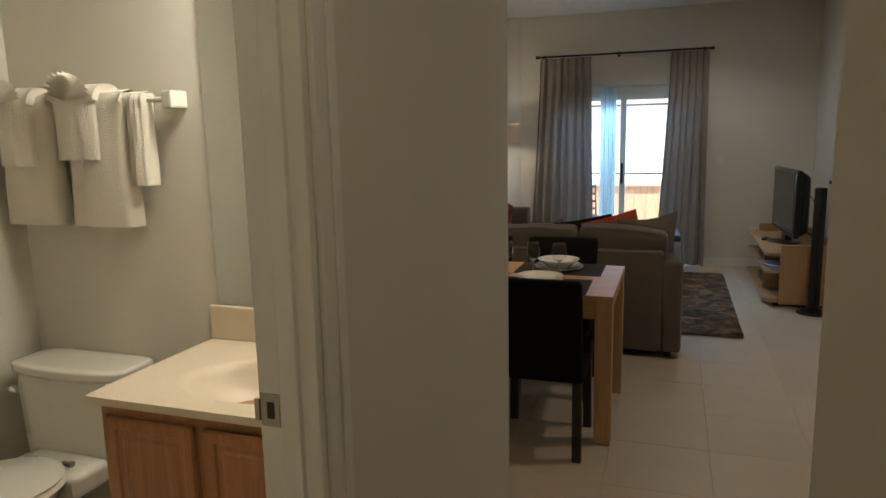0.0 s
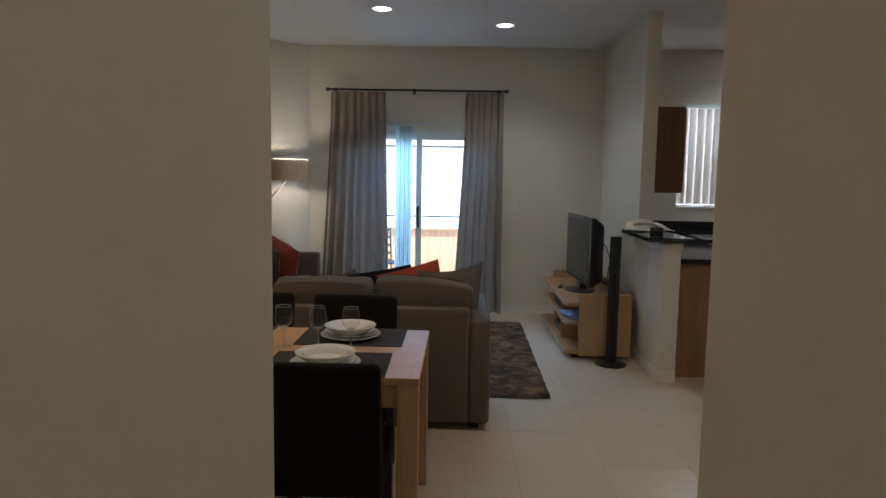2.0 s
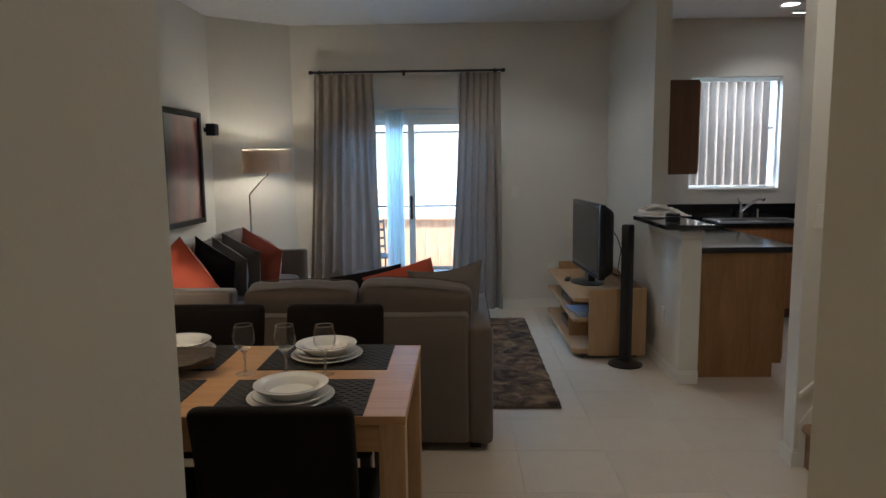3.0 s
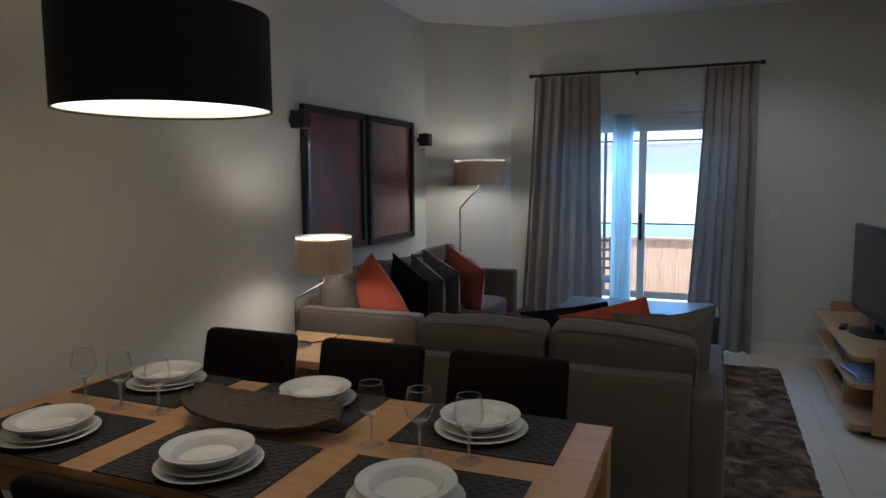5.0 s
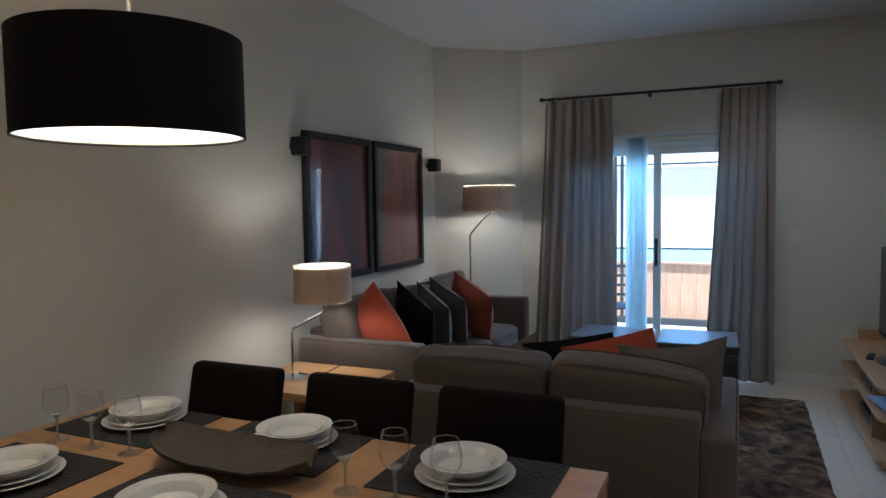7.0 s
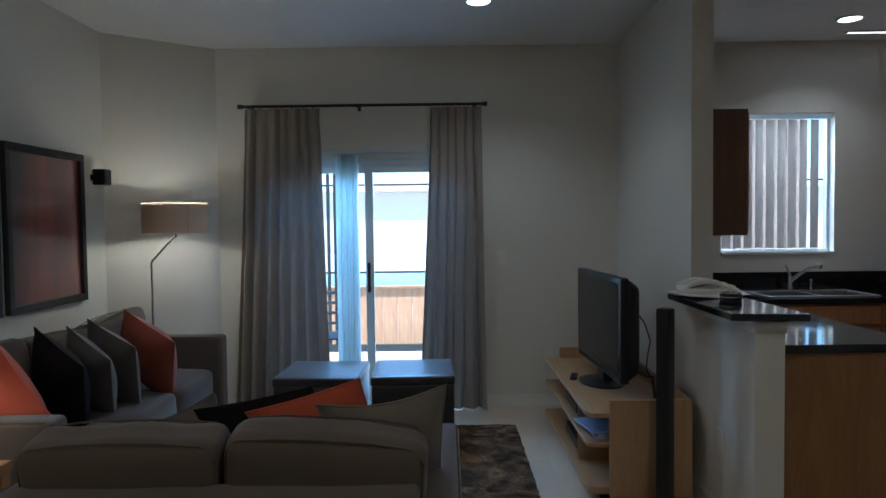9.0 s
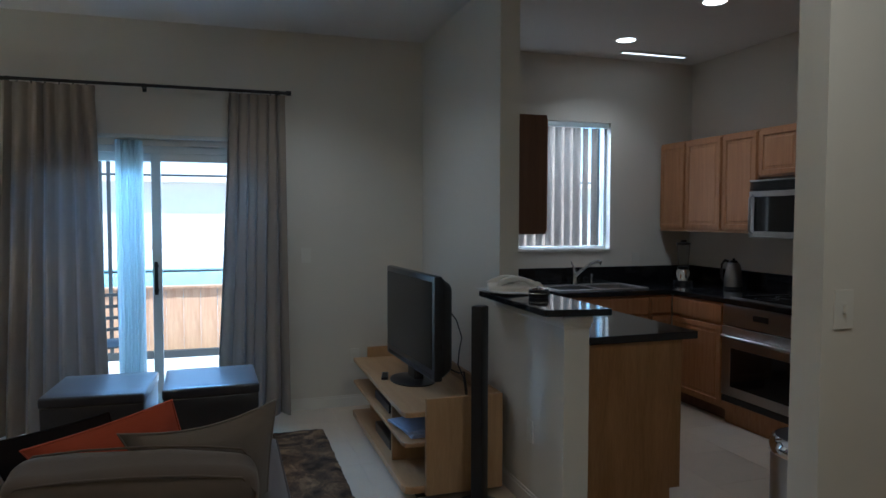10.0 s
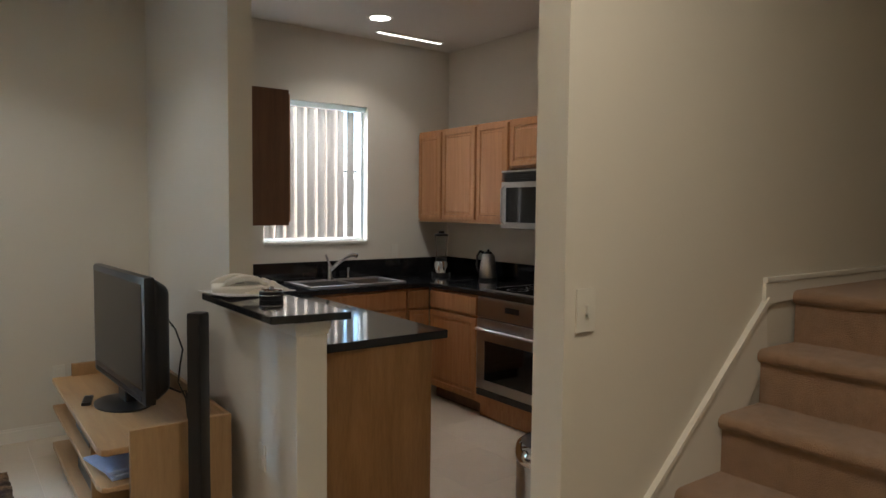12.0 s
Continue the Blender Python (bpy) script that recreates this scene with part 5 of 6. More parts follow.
def raised_door(owner, w, h, at, name="door"):
    return part(name, framed_panel(w, h, 0.019, 0.05, 0.008), CAB, owner, at=at)


def cabinet(name, label, place, turn, width, depth, z0, z1, doors=1, drawer=0.0, toe=0.0, material=None, group="kitchen cabinets"):
    """A cabinet unit whose face looks along its own -y, from x = 0 to width."""
    c = thing(name, label, "cabinet", (*place, 0), turn, group=group)
    m = material or CAB
    part("body", boxes(((0.002, 0.0, z0 + toe), (width - 0.002, depth, z1))), m, c)
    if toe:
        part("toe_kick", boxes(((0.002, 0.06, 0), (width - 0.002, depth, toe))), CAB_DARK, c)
    top = z1 - 0.018
    if drawer:
        part("drawer_front", boxes(((0.012, -0.02, top - drawer), (width - 0.012, 0, top)), bevel=0.005), CAB, c)
        top -= drawer + 0.022
    low = z0 + toe + 0.018
    w = (width - 0.024 - (doors - 1) * 0.004) / doors
    for i in range(doors):
        raised_door(c, w, top - low, pose(0.012 + i * (w + 0.004), -0.001, low))
    return c


BASE = "honey oak base cabinet under the black counter"
WALLC = "honey oak wall cabinet with a framed door"
cabinet("base_cabinet", BASE, (BX, 10.34), -90, 0.59, XW - BX - 0.01, 0, 0.872, 1, 0.13, 0.10)
cabinet("base_cabinet", BASE, (BX, 8.985), -90, 0.60, XW - BX - 0.01, 0, 0.872, 1, 0.13, 0.10)
cabinet("base_cabinet", BASE, (BX, 8.38), -90, 0.60, XW - BX - 0.01, 0, 0.872, 1, 0.13, 0.10)
sk = cabinet("sink_cabinet", "honey oak sink cabinet with false drawer fronts", (2.80, 10.36), 0, 0.86, 0.59, 0, 0.872, 2, 0.13, 0.10)
sk.children[0].data = mesh("body", boxes(((0.002, 0.0, 0.10), (0.858, 0.59, 0.74)), ((0.002, 0.0, 0.74), (0.858, 0.02, 0.872))), CAB)
cabinet("base_cabinet", BASE, (3.665, 10.36), 0, 0.21, 0.59, 0, 0.872, 1, 0.13, 0.10)
pen = cabinet("peninsula_cabinet", "honey oak peninsula cabinet with a plain end panel", (2.655, 8.63), 90, 1.70, 0.61, 0, 0.872, 3, 0.13, 0.10)
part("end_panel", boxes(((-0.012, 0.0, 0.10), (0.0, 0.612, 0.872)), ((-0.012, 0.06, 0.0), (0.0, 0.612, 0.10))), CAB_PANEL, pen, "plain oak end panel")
for y0, w in ((10.935, 0.345), (10.588, 0.448), (10.138, 0.378)):
    cabinet("wall_cabinet", WALLC, (UX, y0), -90, w, XW - UX - 0.003, 1.385, 2.145)
cabinet("wall_cabinet", "short honey oak wall cabinet over the microwave", (UX, 9.757), -90, 0.76, XW - UX - 0.003, 1.785, 2.145, 2)
cabinet("wall_cabinet", WALLC, (UX, 8.99), -90, 0.60, XW - UX - 0.003, 1.385, 2.145)
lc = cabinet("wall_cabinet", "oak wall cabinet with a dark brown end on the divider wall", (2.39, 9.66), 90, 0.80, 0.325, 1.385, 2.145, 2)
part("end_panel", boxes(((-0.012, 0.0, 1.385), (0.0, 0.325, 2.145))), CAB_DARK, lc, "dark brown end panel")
single("under_cabinet_rail", boxes(((UX - 0.012, 9.76, 1.375), (UX + 0.02, 10.935, 1.3845))), BEECH, "pale strip under the wall cabinets", "trim")

counter = thing("kitchen_counter", "polished black granite worktop round the kitchen", "worktop")
part("slab", boxes(((BX - 0.025, 7.75, 0.873), (XW - 0.002, 10.33, 0.912)), bevel=0.006), GRANITE, counter)
part("slab", boxes(((2.07, 10.33, 0.873), (2.905, YF - 0.002, 0.912)), ((3.695, 10.33, 0.873), (XW - 0.002, YF - 0.002, 0.912)), ((2.905, 10.33, 0.873), (3.695, 10.45, 0.912)), ((2.905, 10.88, 0.873), (3.695, YF - 0.002, 0.912)), bevel=0.003), GRANITE, counter)
bm = slab([(2.045, 8.595), (2.735, 8.595), (2.735, 10.329), (2.07, 10.329), (2.07, 9.33), (2.045, 9.33)], 0.873, 0.912)
part("slab", bm, GRANITE, counter)
part("backsplash", boxes(((2.07, YF - 0.022, 0.912), (XW - 0.022, YF - 0.002, 1.058)), ((XW - 0.022, 7.75, 0.912), (XW - 0.002, YF - 0.002, 1.058)), bevel=0.003), GRANITE, counter)
single("bar_counter", slab([(1.775, 8.415), (2.09, 8.37), (2.09, 9.335), (1.935, 9.335), (1.775, 9.24)], 1.052, 1.083), GRANITE, "raised black granite bar top on the half wall", "worktop")
part("cove", boxes(((1.892, 8.462, 1.005), (2.048, 9.335, 1.0395)), ((1.898, 8.468, 0.985), (2.042, 9.335, 1.005)), bevel=0.004), TRIM, thing("bar_moulding", "white painted moulding under the bar top", "trim"))

# sink and tap
sink = thing("kitchen_sink", "stainless steel double-bowl kitchen sink set in the counter", "sink", (2.905, 10.45, 0.912))
part("rim", boxes(((-0.014, -0.014, 0), (0.804, 0.022, 0.009)), ((-0.014, 0.345, 0), (0.804, 0.444, 0.009)), ((-0.014, 0.022, 0), (0.022, 0.345, 0.009)), ((0.768, 0.022, 0), (0.804, 0.345, 0.009)), ((0.380, 0.022, 0), (0.410, 0.345, 0.007)), bevel=0.003), SINK_RIM_LIT, sink)
# bowls take the darker steel, for the shade inside them
for x0 in (0.022, 0.410):
    x1 = x0 + 0.358
    part("bowl", boxes(((x0, 0.022, -0.15), (x1, 0.345, -0.145)), ((x0, 0.022, -0.145), (x0 + 0.004, 0.345, 0.0)), ((x1 - 0.004, 0.022, -0.145), (x1, 0.345, 0.0)), ((x0, 0.022, -0.145), (x1, 0.026, 0.0)), ((x0, 0.341, -0.145), (x1, 0.345, 0.0))), STEEL, sink)
    part("drain", lathe([(0, 0.004), (0.035, 0.004), (0.04, 0.0)], 24, at=((x0 + x1) / 2, 0.18, -0.145)), CHROME, sink, smooth=True)
tap = thing("kitchen_tap", "chrome single-lever kitchen tap behind the sink", "tap", (3.255, 10.845, 0.919))
part("base", lathe([(0, 0), (0.030, 0), (0.028, 0.012), (0.020, 0.05), (0.019, 0.11), (0, 0.12)], 24), CHROME, tap, smooth=True)
part("spout", tube([(0, 0, 0.07), (0.03, -0.05, 0.12), (0.085, -0.12, 0.185), (0.115, -0.165, 0.205), (0.14, -0.19, 0.195)], [0.014, 0.014, 0.013, 0.016, 0.019], 14), CHROME, tap, smooth=True)
part("lever", tube([(0, 0, 0.11), (-0.012, -0.005, 0.14), (-0.05, -0.03, 0.20)], [0.014, 0.009, 0.007], 12), CHROME, tap, smooth=True)
spray = lathe([(0, 0), (0.018, 0), (0.014, 0.02), (0.012, 0.06), (0.016, 0.085), (0, 0.09)], 20)
single("sink_sprayer", spray, CHROME, "chrome side sprayer beside the kitchen tap", "tap", (3.42, 10.85, 0.9205), smooth=True)

# oven and microwave
ov = thing("oven", "stainless steel built-in oven under the counter", "oven", (BX, 9.745, 0), -90)
part("body", boxes(((0.004, 0.0, 0.10), (0.752, 0.58, 0.872))), BLACK_MATTE, ov)
part("control_panel", boxes(((0.006, -0.022, 0.722), (0.750, 0, 0.868)), bevel=0.004), STEEL, ov)
part("display", boxes(((0.30, -0.0245, 0.785), (0.44, -0.0222, 0.825)), bevel=0.0008), BLACK, ov)
door_o = part("door", boxes(((0.006, -0.028, 0.215), (0.750, 0, 0.715)), bevel=0.006), STEEL, ov)
part("window", boxes(((0.10, -0.031, 0.285), (0.656, -0.0285, 0.565)), bevel=0.001), DARKGLASS, door_o, "dark oven glass")
part("handle", tube([(0.04, -0.03, 0.645), (0.045, -0.062, 0.648), (0.09, -0.07, 0.648), (0.666, -0.07, 0.648), (0.711, -0.062, 0.648), (0.716, -0.03, 0.645)], 0.011, 12), STEEL, door_o, smooth=True)
part("lower_panel", boxes(((0.006, -0.024, 0.165), (0.750, 0, 0.208)), bevel=0.003), BLACK_MATTE, ov)
part("toe_kick", boxes(((0.0, 0.02, 0.0), (0.756, 0.58, 0.10)), ((0.0, -0.012, 0.10), (0.756, 0.0, 0.16))), CAB, ov)
hob = thing("hob", "black glass electric hob set in the worktop", "hob", (BX + 0.05, 8.99, 0.9125))
part("glass_top", boxes(((0, 0, 0), (0.50, 0.75, 0.006)), bevel=0.002), DARKGLASS, hob)
part("trim", boxes(((-0.006, -0.006, 0), (0.0, 0.756, 0.007)), ((0.50, -0.006, 0), (0.506, 0.756, 0.007)), ((0, -0.006, 0), (0.5, 0, 0.007)), ((0, 0.75, 0), (0.5, 0.756, 0.007))), STEEL, hob)
for x, y, r in ((0.14, 0.2, 0.09), (0.36, 0.2, 0.075), (0.14, 0.56, 0.075), (0.36, 0.56, 0.10)):
    part("burner_ring", lathe([(r - 0.004, 0.0062), (r, 0.0066), (r + 0.003, 0.0062)], 36, at=(x, y, 0)), STEEL, hob, smooth=True)
mw = thing("microwave", "stainless steel over-range microwave with a black vent grille", "microwave", (UX - 0.06, 9.755, 1.350), -90)
part("body", boxes(((0.0, 0.002, 0.0), (0.755, 0.38, 0.417)), bevel=0.003), BLACK_MATTE, mw)
part("door", boxes(((0.0, -0.03, 0.0), (0.57, 0.0, 0.335)), bevel=0.006), STEEL, mw)
part("window", boxes(((0.055, -0.0325, 0.045), (0.52, -0.0305, 0.295)), bevel=0.001), DARKGLASS, mw)
part("keypad", boxes(((0.575, -0.03, 0.0), (0.755, 0.0, 0.335)), bevel=0.004), BLACK, mw)
part("handle", tube([(0.04, -0.03, 0.03), (0.038, -0.06, 0.05), (0.038, -0.06, 0.285), (0.04, -0.03, 0.305)], 0.008, 10), STEEL, mw, smooth=True)
for k in range(5):
    part("grille_slat", boxes(((0.0, -0.028 + k * 0.001, 0.342 + k * 0.014), (0.755, 0.0, 0.350 + k * 0.014)), bevel=0.001), BLACK, mw)
part("top_strip", boxes(((0.0, -0.03, 0.405), (0.755, 0.0, 0.417)), bevel=0.002), STEEL, mw)

# worktop things
kt = thing("kettle", "brushed steel electric kettle with a black handle", "kettle", (4.36, 10.22, 0.9125), 120)
kt.scale = (0.82, 0.82, 1.16)
part("body", lathe([(0, 0), (0.085, 0), (0.088, 0.02), (0.080, 0.10), (0.062, 0.17), (0.050, 0.185), (0, 0.195)], 36), STEEL, kt, smooth=True)
part("base", lathe([(0, -0.0), (0.092, 0), (0.092, 0.016), (0.086, 0.02)], 36), BLACK, kt, smooth=True)
part("handle", tube([(0.045, 0, 0.19), (0.085, 0, 0.20), (0.115, 0, 0.17), (0.118, 0, 0.10), (0.095, 0, 0.05)], 0.011, 10), BLACK, kt, smooth=True)
part("lid", lathe([(0.045, 0.185), (0.03, 0.20), (0.012, 0.202), (0.012, 0.215), (0, 0.218)], 24), BLACK, kt, smooth=True)
bl = thing("blender", "kitchen blender with a chrome base and clear jar", "blender", (4.24, 10.70, 0.9125), 0)
bl.scale = (0.86, 0.86, 1.04)
part("base", lathe([(0, 0), (0.085, 0), (0.088, 0.03), (0.070, 0.10), (0.05, 0.125), (0, 0.125)], 32), CHROME, bl, smooth=True)
part("base_ring", lathe([(0.088, 0), (0.092, 0.0), (0.092, 0.025), (0.088, 0.03)], 32), BLACK, bl, smooth=True)
part("jar", lathe([(0.045, 0.128), (0.052, 0.15), (0.066, 0.33), (0.062, 0.33), (0.049, 0.152), (0, 0.14)], 28), PALE_GLASS, bl, smooth=True)
part("collar", lathe([(0.0, 0.125), (0.055, 0.125), (0.055, 0.150), (0.0, 0.150)], 28), BLACK, bl, smooth=True)
part("lid", lathe([(0, 0.33), (0.070, 0.33), (0.070, 0.345), (0.03, 0.352), (0.03, 0.37), (0, 0.37)], 28), BLACK, bl, smooth=True)

bn = thing("trash_bin", "tall stainless steel bin with a dark swing lid", "bin", (2.60, 7.74, 0))
part("body", lathe([(0, 0), (0.150, 0), (0.150, 0.58)], 44), STEEL, bn, smooth=True)
part("base_ring", lathe([(0.152, 0), (0.155, 0.005), (0.155, 0.03), (0.151, 0.035)], 44), BLACK, bn, smooth=True)
part("rim", lathe([(0.150, 0.575), (0.156, 0.58), (0.158, 0.605), (0.150, 0.63), (0.135, 0.642)], 44), CHROME, bn, "polished rim", smooth=True)
part("lid", lathe([(0.135, 0.640), (0.08, 0.650), (0, 0.653)], 44), BLACK, bn, "black lid", smooth=True)

# on the bar: telephone handset, crumpled cloth, glass candle jar
ph = thing("telephone", "cream corded telephone with its handset laid across", "telephone", (1.895, 9.10, 1.0835), 0)
ph.scale = (0.92, 0.92, 0.80)
cr = soft_block(0.25, 0.15, 0.055, 6, 7, wrinkle=0.001)
for v in cr.verts:
    v.co.z += (v.co.y + 0.075) * 0.16 - 0.0
part("base", cr, WHITE_PLASTIC, ph, smooth=True, at=pose(0, 0, 0.028, 0, 0, -14))
hd = soft_block(0.25, 0.048, 0.036, 4, 10, wrinkle=0.001)
for v in hd.verts:
    v.co.z += 0.016 * math.cos(v.co.x * 22) - (0.016 if abs(v.co.x) > 0.085 else 0)
part("handset", hd, WHITE_PLASTIC, ph, smooth=True, at=pose(0.015, -0.035, 0.082, 0, -4, -10))
hd = soft_block(0.22, 0.05, 0.036, 4, 10, wrinkle=0.001)
for v in hd.verts:
    v.co.z += 0.014 * math.cos(v.co.x * 22)
part("cradle_ridge", hd, WHITE_PLASTIC, ph, smooth=True, at=pose(-0.01, 0.04, 0.085, 0, -6, -18))
part("keypad", boxes(((-0.05, -0.012, 0.058), (0.03, 0.014, 0.068)), bevel=0.002), BLACK_MATTE, ph, at=pose(0, 0, 0, 0, 0, -14))
bm = bmesh.new()
n = 26
grid = []
for i in range(n + 1):
    row = []
    for j in range(n + 1):
        u, v = i / n - 0.5, j / n - 0.5
        fold = 0.5 + 0.5 * noise.noise(Vector((u * 5, v * 5, 3)))
        z = 0.006 + 0.085 * max(0, 1 - (u * u + v * v) * 3.6) * fold + 0.012 * abs(noise.noise(Vector((u * 12, v * 12, 1))))
        row.append(bm.verts.new((u * 0.26 * (1 + 0.15 * noise.noise(Vector((v * 6, 0, 0)))), v * 0.17 * (1 + 0.2 * noise.noise(Vector((u * 6, 5, 0)))), z)))
    grid.append(row)
for i in range(n):
    for j in range(n):
        bm.faces.new((grid[i][j], grid[i + 1][j], grid[i + 1][j + 1], grid[i][j + 1]))
single("dish_cloth", bm, TERRY, "crumpled cream dish cloth beside the telephone", "cloth", (2.01, 9.09, 1.0845), 15, smooth=True)
jar = thing("candle_jar", "small black candle jar with a chrome lid on the bar", "jar", (1.96, 8.86, 1.0835))
part("body", lathe([(0, 0), (0.050, 0), (0.052, 0.006), (0.052, 0.036), (0.047, 0.040), (0, 0.040)], 30), BLACK, jar, smooth=True)
part("band", lathe([(0.0525, 0.018), (0.0535, 0.019), (0.0535, 0.023), (0.0525, 0.024)], 30), CHROME, jar, smooth=True)
part("lid", lathe([(0, 0.040), (0.046, 0.040), (0.046, 0.045), (0.012, 0.049), (0.010, 0.056), (0, 0.058)], 24), CHROME, jar, "chrome lid", smooth=True)
bm = boxes(((-0.10, -0.14, 0), (0.10, 0.14, 0.003)), ((-0.09, -0.13, 0.0032), (0.105, 0.13, 0.006)), bevel=0.001)
for v in bm.verts:
    v.co.z += max(0, -v.co.x - 0.02) * 0.18
single("leaflets", bm, PAPER, "loose paper leaflets hanging over the bar's edge", "papers", (1.865, 9.09, 1.0836), 8)

# ---- bathroom ----
BW = 4.76
van = thing("bathroom_vanity", "orange oak bathroom vanity cabinet with framed doors", "cabinet", (0, 0, 0))
part("body", boxes(((-1.025, 4.225, 0.09), (-0.132, BW - 0.002, 0.70)), ((-1.025, 4.205, 0.09), (-0.132, 4.225, 0.775)), ((-1.025, 4.225, 0.70), (-1.005, BW - 0.002, 0.775))), BATH_OAK, van)
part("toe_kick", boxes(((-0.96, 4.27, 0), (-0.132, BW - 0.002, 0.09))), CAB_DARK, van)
for x0, w in ((-1.0, 0.305), (-0.66, 0.305), (-0.32, 0.17)):
    part("door", framed_panel(w, 0.605, 0.019, 0.05, 0.008), BATH_OAK, van, at=pose(x0, 4.2045, 0.13))
vt = thing("basin_counter", "cream cultured marble vanity top with an oval basin", "sink")
bm = bmesh.new()
x0, x1, y0, y1, cx, cy, rx, ry = -1.045, -0.132, 4.165, BW - 0.002, -0.60, 4.42, 0.265, 0.170
n = 48
outer = []
for i in range(n):
    a = 2 * math.pi * i / n
    dx, dy = math.cos(a), math.sin(a)
    s = min(((x1 if dx > 0 else x0) - cx) / dx if abs(dx) > 1e-6 else 9, ((y1 if dy > 0 else y0) - cy) / dy if abs(dy) > 1e-6 else 9)
    outer.append((cx + dx * s, cy + dy * s))
rings = [[(x, y, 0.777) for x, y in outer], [(x, y, 0.80) for x, y in outer]]
for f, z in ((1.12, 0.80), (1.04, 0.7985), (0.97, 0.791), (0.90, 0.772), (0.76, 0.735), (0.55, 0.700), (0.30, 0.684), (0.03, 0.680)):
    rings.append([(cx + rx * f * math.cos(2 * math.pi * i / n), cy + ry * f * math.sin(2 * math.pi * i / n), z) for i in range(n)])
vr = [[bm.verts.new(p) for p in r] for r in rings]
for a, b4 in zip(vr, vr[1:]):
    for i in range(n):
        bm.faces.new((a[i], a[(i + 1) % n], b4[(i + 1) % n], b4[i]))
bmesh.ops.recalc_face_normals(bm, faces=bm.faces)
part("basin_top", bm, MARBLE, vt, smooth=True)
part("backsplash", boxes(((x0 - 0.0, BW - 0.022, 0.8005), (x1, BW - 0.002, 0.925)), bevel=0.004), MARBLE, vt)
part("drain", lathe([(0, 0.004), (0.018, 0.004), (0.022, 0)], 20, at=(cx, cy, 0.681)), CHROME, vt, smooth=True)
ft = thing("basin_tap", "chrome two-handle basin tap", "tap", (cx, 4.645, 0.8005))
part("base", boxes(((-0.085, -0.025, 0), (0.085, 0.025, 0.014)), bevel=0.006), CHROME, ft, smooth=True)
part("spout", tube([(0, 0, 0.01), (0, 0, 0.05), (0, -0.04, 0.075), (0, -0.10, 0.065)], [0.016, 0.014, 0.012, 0.011], 14), CHROME, ft, smooth=True)
for x in (-0.075, 0.075):
    part("handle", lathe([(0, 0.012), (0.018, 0.012), (0.014, 0.03), (0.022, 0.045), (0.020, 0.055), (0, 0.058)], 20, at=(x, 0, 0)), CHROME, ft, smooth=True)
mr2 = thing("mirror", "large frameless bathroom mirror over the vanity", "mirror")
part("glass", boxes(((-1.015, BW - 0.007, 0.93), (-0.135, BW - 0.002, 2.02))), MIRROR, mr2)
part("clip", boxes(((-0.8, BW - 0.010, 0.922), (-0.775, BW - 0.001, 0.94)), bevel=0.001), CHROME, mr2)
vl = thing("vanity_light", "chrome vanity light bar with frosted globes, lit", "light", (-0.58, BW, 2.18))
part("bar", boxes(((-0.35, -0.03, -0.04), (0.35, 0, 0.04)), bevel=0.006), CHROME, vl)
for x in (-0.25, 0, 0.25):
    part("globe", lathe([(0, -0.045), (0.03, -0.038), (0.045, -0.012), (0.045, 0.012), (0.03, 0.038), (0, 0.045)], 20, at=(x, -0.075, 0)), BULB_GLOW, vl, "glowing globe", smooth=True)

wc = thing("toilet", "white ceramic toilet with its lid down", "toilet", (-1.572, BW, 0))
tank = soft_block(0.47, 0.19, 0.36, 12, 7, wrinkle=0)
for v in tank.verts:
    v.co.x *= 1 + 0.10 * v.co.z / 0.36
part("tank", tank, CERAMIC, wc, smooth=True, at=pose(0, -0.115, 0.49))
tl2 = soft_block(0.545, 0.235, 0.045, 7, 8, wrinkle=0)
for v in tl2.verts:
    v.co.y *= 1 - 0.25 * (v.co.x / 0.27) ** 2 if v.co.y < 0 else 1
part("tank_lid", tl2, CERAMIC, wc, smooth=True, at=pose(0, -0.125, 0.685))
part("flush_handle", tube([(-0.235, -0.21, 0.61), (-0.235, -0.235, 0.61), (-0.19, -0.24, 0.605)], 0.007, 10), CHROME, wc, "chrome flush handle", smooth=True)
part("bowl", lathe([(0.10, 0), (0.11, 0.05), (0.12, 0.15), (0.17, 0.30), (0.19, 0.355), (0.0, 0.355)], 36, at=(0, -0.50, 0)), CERAMIC, wc, smooth=True)
part("shelf", soft_block(0.36, 0.22, 0.09, 9, 6, wrinkle=0), CERAMIC, wc, smooth=True, at=pose(0, -0.26, 0.325))
seat = lathe([(0, 0), (0.19, 0), (0.195, 0.012), (0.185, 0.022), (0, 0.026)], 40)
for v in seat.verts:
    v.co.y *= 1.2 if v.co.y < 0 else 0.95
part("seat", seat, CERAMIC, wc, smooth=True, at=pose(0, -0.48, 0.356))
lid_m = lathe([(0, 0), (0.185, 0), (0.19, 0.010), (0.175, 0.018), (0, 0.022)], 40)
for v in lid_m.verts:
    v.co.y *= 1.2 if v.co.y < 0 else 0.95
part("lid", lid_m, CERAMIC, wc, smooth=True, at=pose(0, -0.48, 0.383))
for x in (-0.09, 0.09):
    part("hinge", tube([(x - 0.02, -0.30, 0.385), (x + 0.02, -0.30, 0.385)], 0.011, 10), NICKEL, wc, smooth=True)

tb = thing("towel_bar", "white towel bar on the bathroom wall", "towel bar", (0, BW, 1.655))
part("rod", tube([(-1.89, -0.065, 0), (-1.10, -0.065, 0)], 0.010, 12), CERAMIC, tb, smooth=True)
for x in (-1.885, -1.105):
    part("bracket", boxes(((x - 0.022, -0.085, -0.03), (x + 0.022, 0, 0.03)), bevel=0.008), CERAMIC, tb)


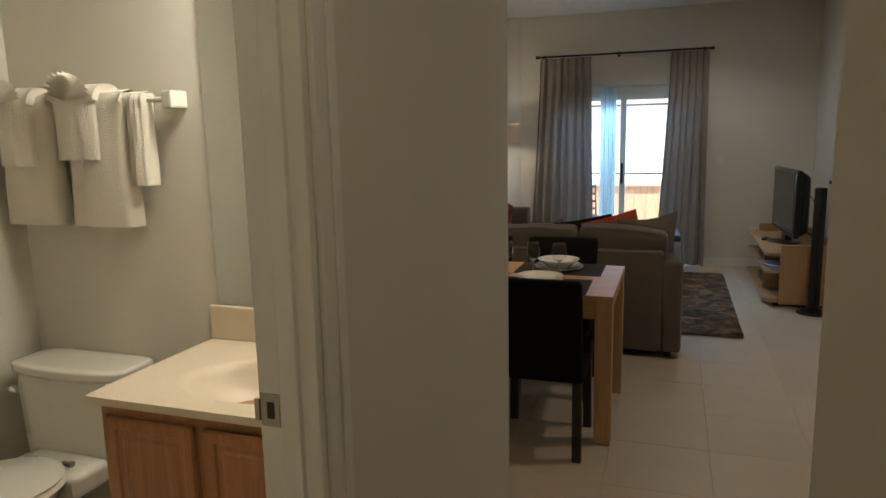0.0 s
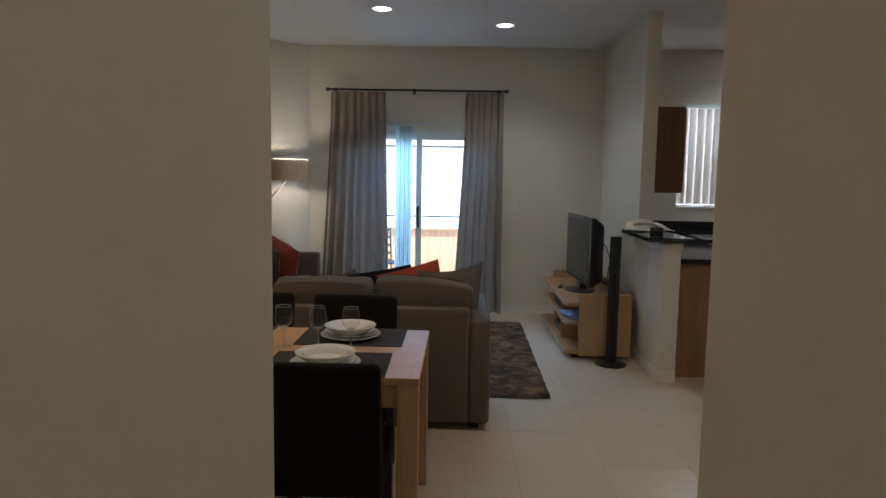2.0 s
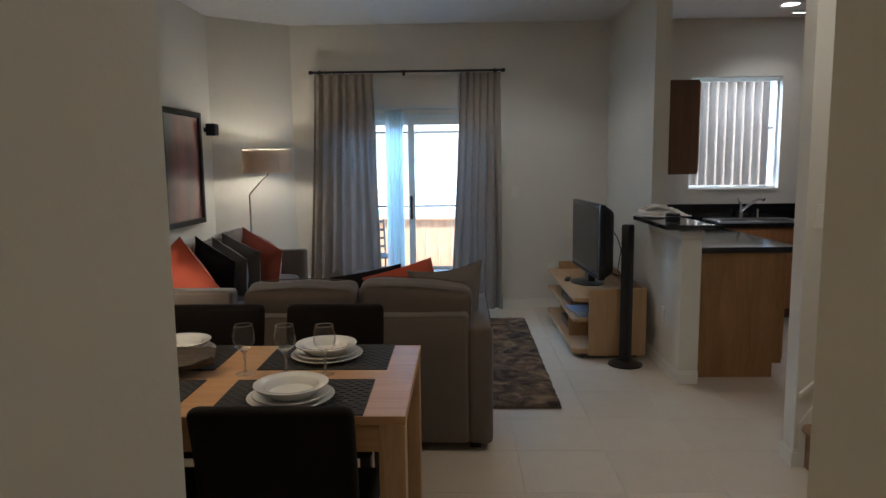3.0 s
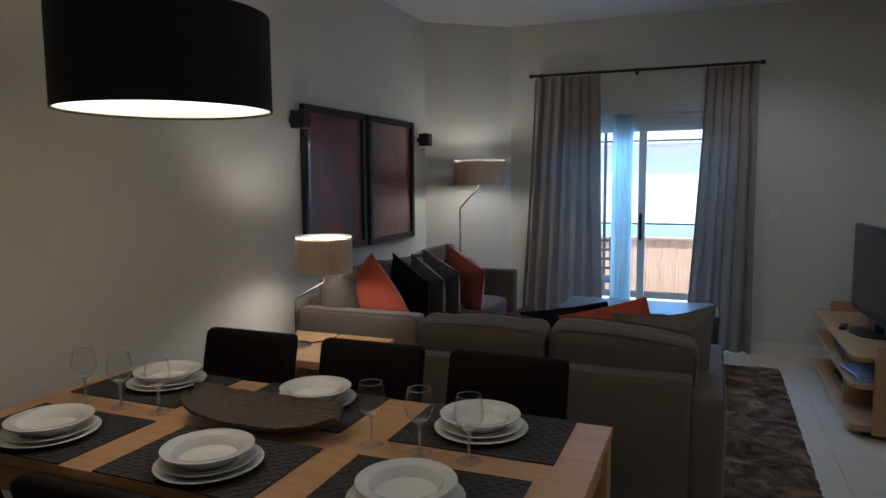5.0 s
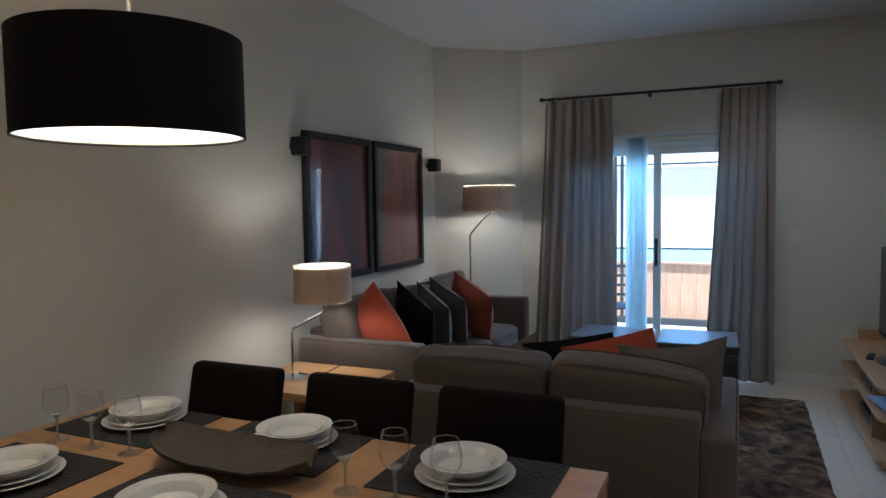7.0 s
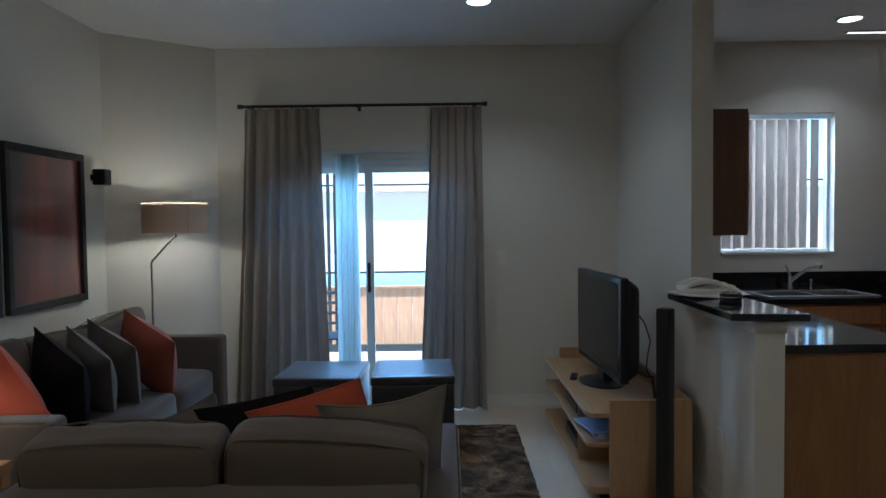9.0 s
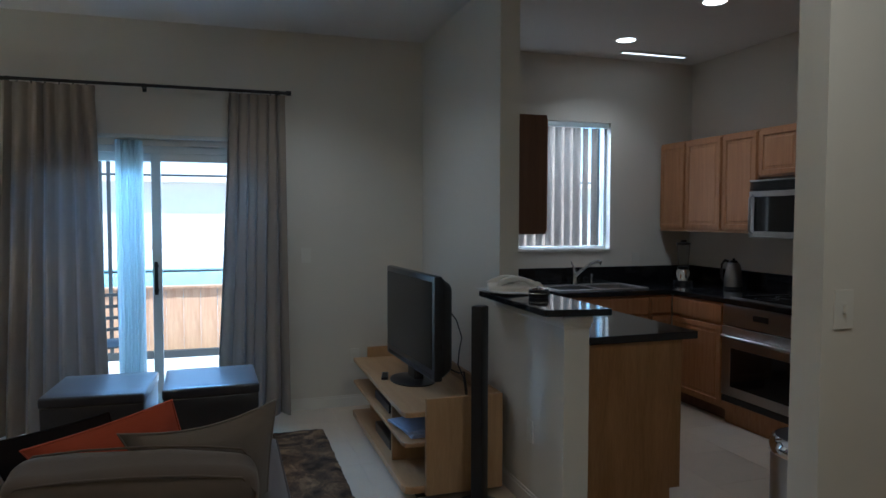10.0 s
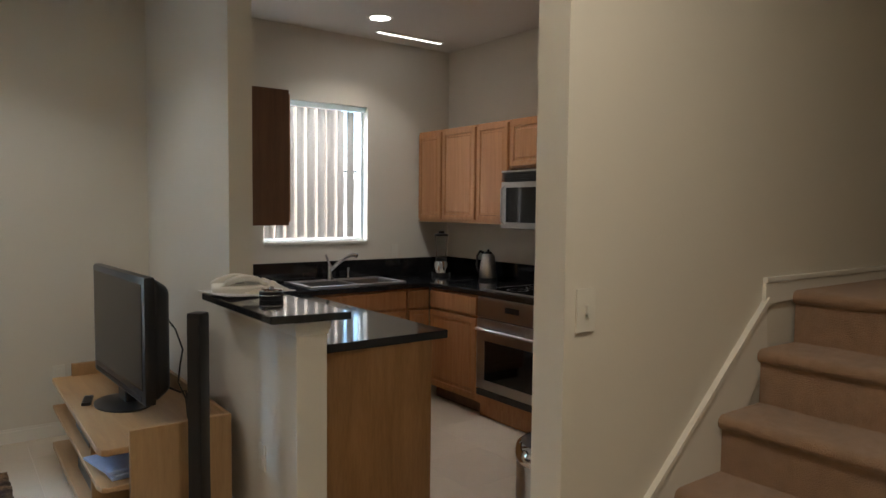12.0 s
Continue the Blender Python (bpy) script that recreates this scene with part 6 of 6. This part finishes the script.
def hung(w, drop_front, thick, x, label, seed, y=-0.065):
    """A thick folded towel over the bar."""
    t = thing("towel", label, "towel", (x, BW, 1.655), group="towels on the bar")
    bm = bmesh.new()
    nu, nv = 16, 40
    L = drop_front
    rows = []
    r = 0.013 + thick
    for j in range(nv + 1):
        s = -L + (2 * L) * j / nv
        row = []
        for i in range(nu + 1):
            u = i / nu - 0.5
            if abs(s) < r * 1.2:
                a = s / (r * 1.2) * math.pi / 2
                yy, zz = r * math.sin(a), r * math.cos(a)
            else:
                yy = math.copysign(r, s)
                zz = -(abs(s) - r * 1.2)
            bulge = 0.006 * noise.noise(Vector((u * 7, s * 6, seed))) + 0.008 * math.cos(u * 5)
            edge = (1 - (2 * abs(u)) ** 6)
            yy = yy * (0.25 + 0.75 * max(0, edge) ** 0.5) if abs(s) >= r * 1.2 else yy
            row.append(bm.verts.new((u * w * (1 - 0.04 * math.sin(abs(s) * 9)), y + yy + math.copysign(bulge, yy), zz)))
        rows.append(row)
    for a, b5 in zip(rows, rows[1:]):
        for i in range(nu):
            bm.faces.new((a[i], a[i + 1], b5[i + 1], b5[i]))
    low, high = rows[0], rows[-1]
    for i in range(nu):
        bm.faces.new((low[i], high[i], high[i + 1], low[i + 1]))
    for k in (0, nu):
        for j in range(nv // 2):
            bm.faces.new((rows[j][k], rows[j + 1][k], rows[nv - j - 1][k], rows[nv - j][k])) if j < nv // 2 - 1 else None
    bmesh.ops.recalc_face_normals(bm, faces=bm.faces)
    part("cloth", bm, TERRY, t, smooth=True)
    return t


hung(0.27, 0.49, 0.028, -1.745, "thick cream bath towel folded over the bar", 1)
hung(0.28, 0.49, 0.028, -1.415, "thick cream bath towel folded over the bar", 4)
hung(0.19, 0.30, 0.052, -1.765, "small cream hand towel over a bath towel", 7)
hung(0.21, 0.28, 0.052, -1.475, "small cream hand towel over a bath towel", 9)
hung(0.08, 0.33, 0.018, -1.235, "narrow folded cream towel on the bar", 12)
for x, sd in ((-1.80, 2), (-1.475, 6)):
    fan = thing("washcloth", "cream washcloth folded into a fan on the towels", "washcloth", (x, BW - 0.135, 1.66), group="folded washcloths")
    bm = bmesh.new()
    mid = bm.verts.new((0, -0.02, 0))
    ring = []
    for i in range(25):
        a = math.pi * (0.06 + 0.88 * i / 24)
        rr = 0.095 + (0.010 if i % 2 else -0.006)
        ring.append(bm.verts.new((rr * math.cos(a), (-0.028 if i % 2 else 0.012), rr * 0.95 * math.sin(a))))
    for a, b6 in zip(ring, ring[1:]):
        bm.faces.new((mid, a, b6))
    part("cloth", bm, TERRY, fan)

# ---- floor tiles ----
tile = mesh("tile", boxes(((-0.2280, -0.2280, -0.008), (0.2280, 0.2280, 0.0)), bevel=0.0015), TILE)
floor_ob = bpy.data.objects["floor"]
gx, gy, PITCH = -1.78, 5.35, 0.457
for i in range(15):
    for j in range(-9, 13):
        x, y = gx + i * PITCH, gy + j * PITCH
        if x > 4.5 or y > 10.9 or (x > 2.3 and 6.2 < y < 7.1) or (x > 3.95 and y > 7.3) or (y > 10.4 and x > 2.1):
            continue
        if (x > 1.1 and y < 4.8) or (x < 0 and y < 2.2):
            continue
        t = new("tile", tile)
        t.parent = floor_ob
        t.location = (x, y, random.uniform(-0.0004, 0.0004))
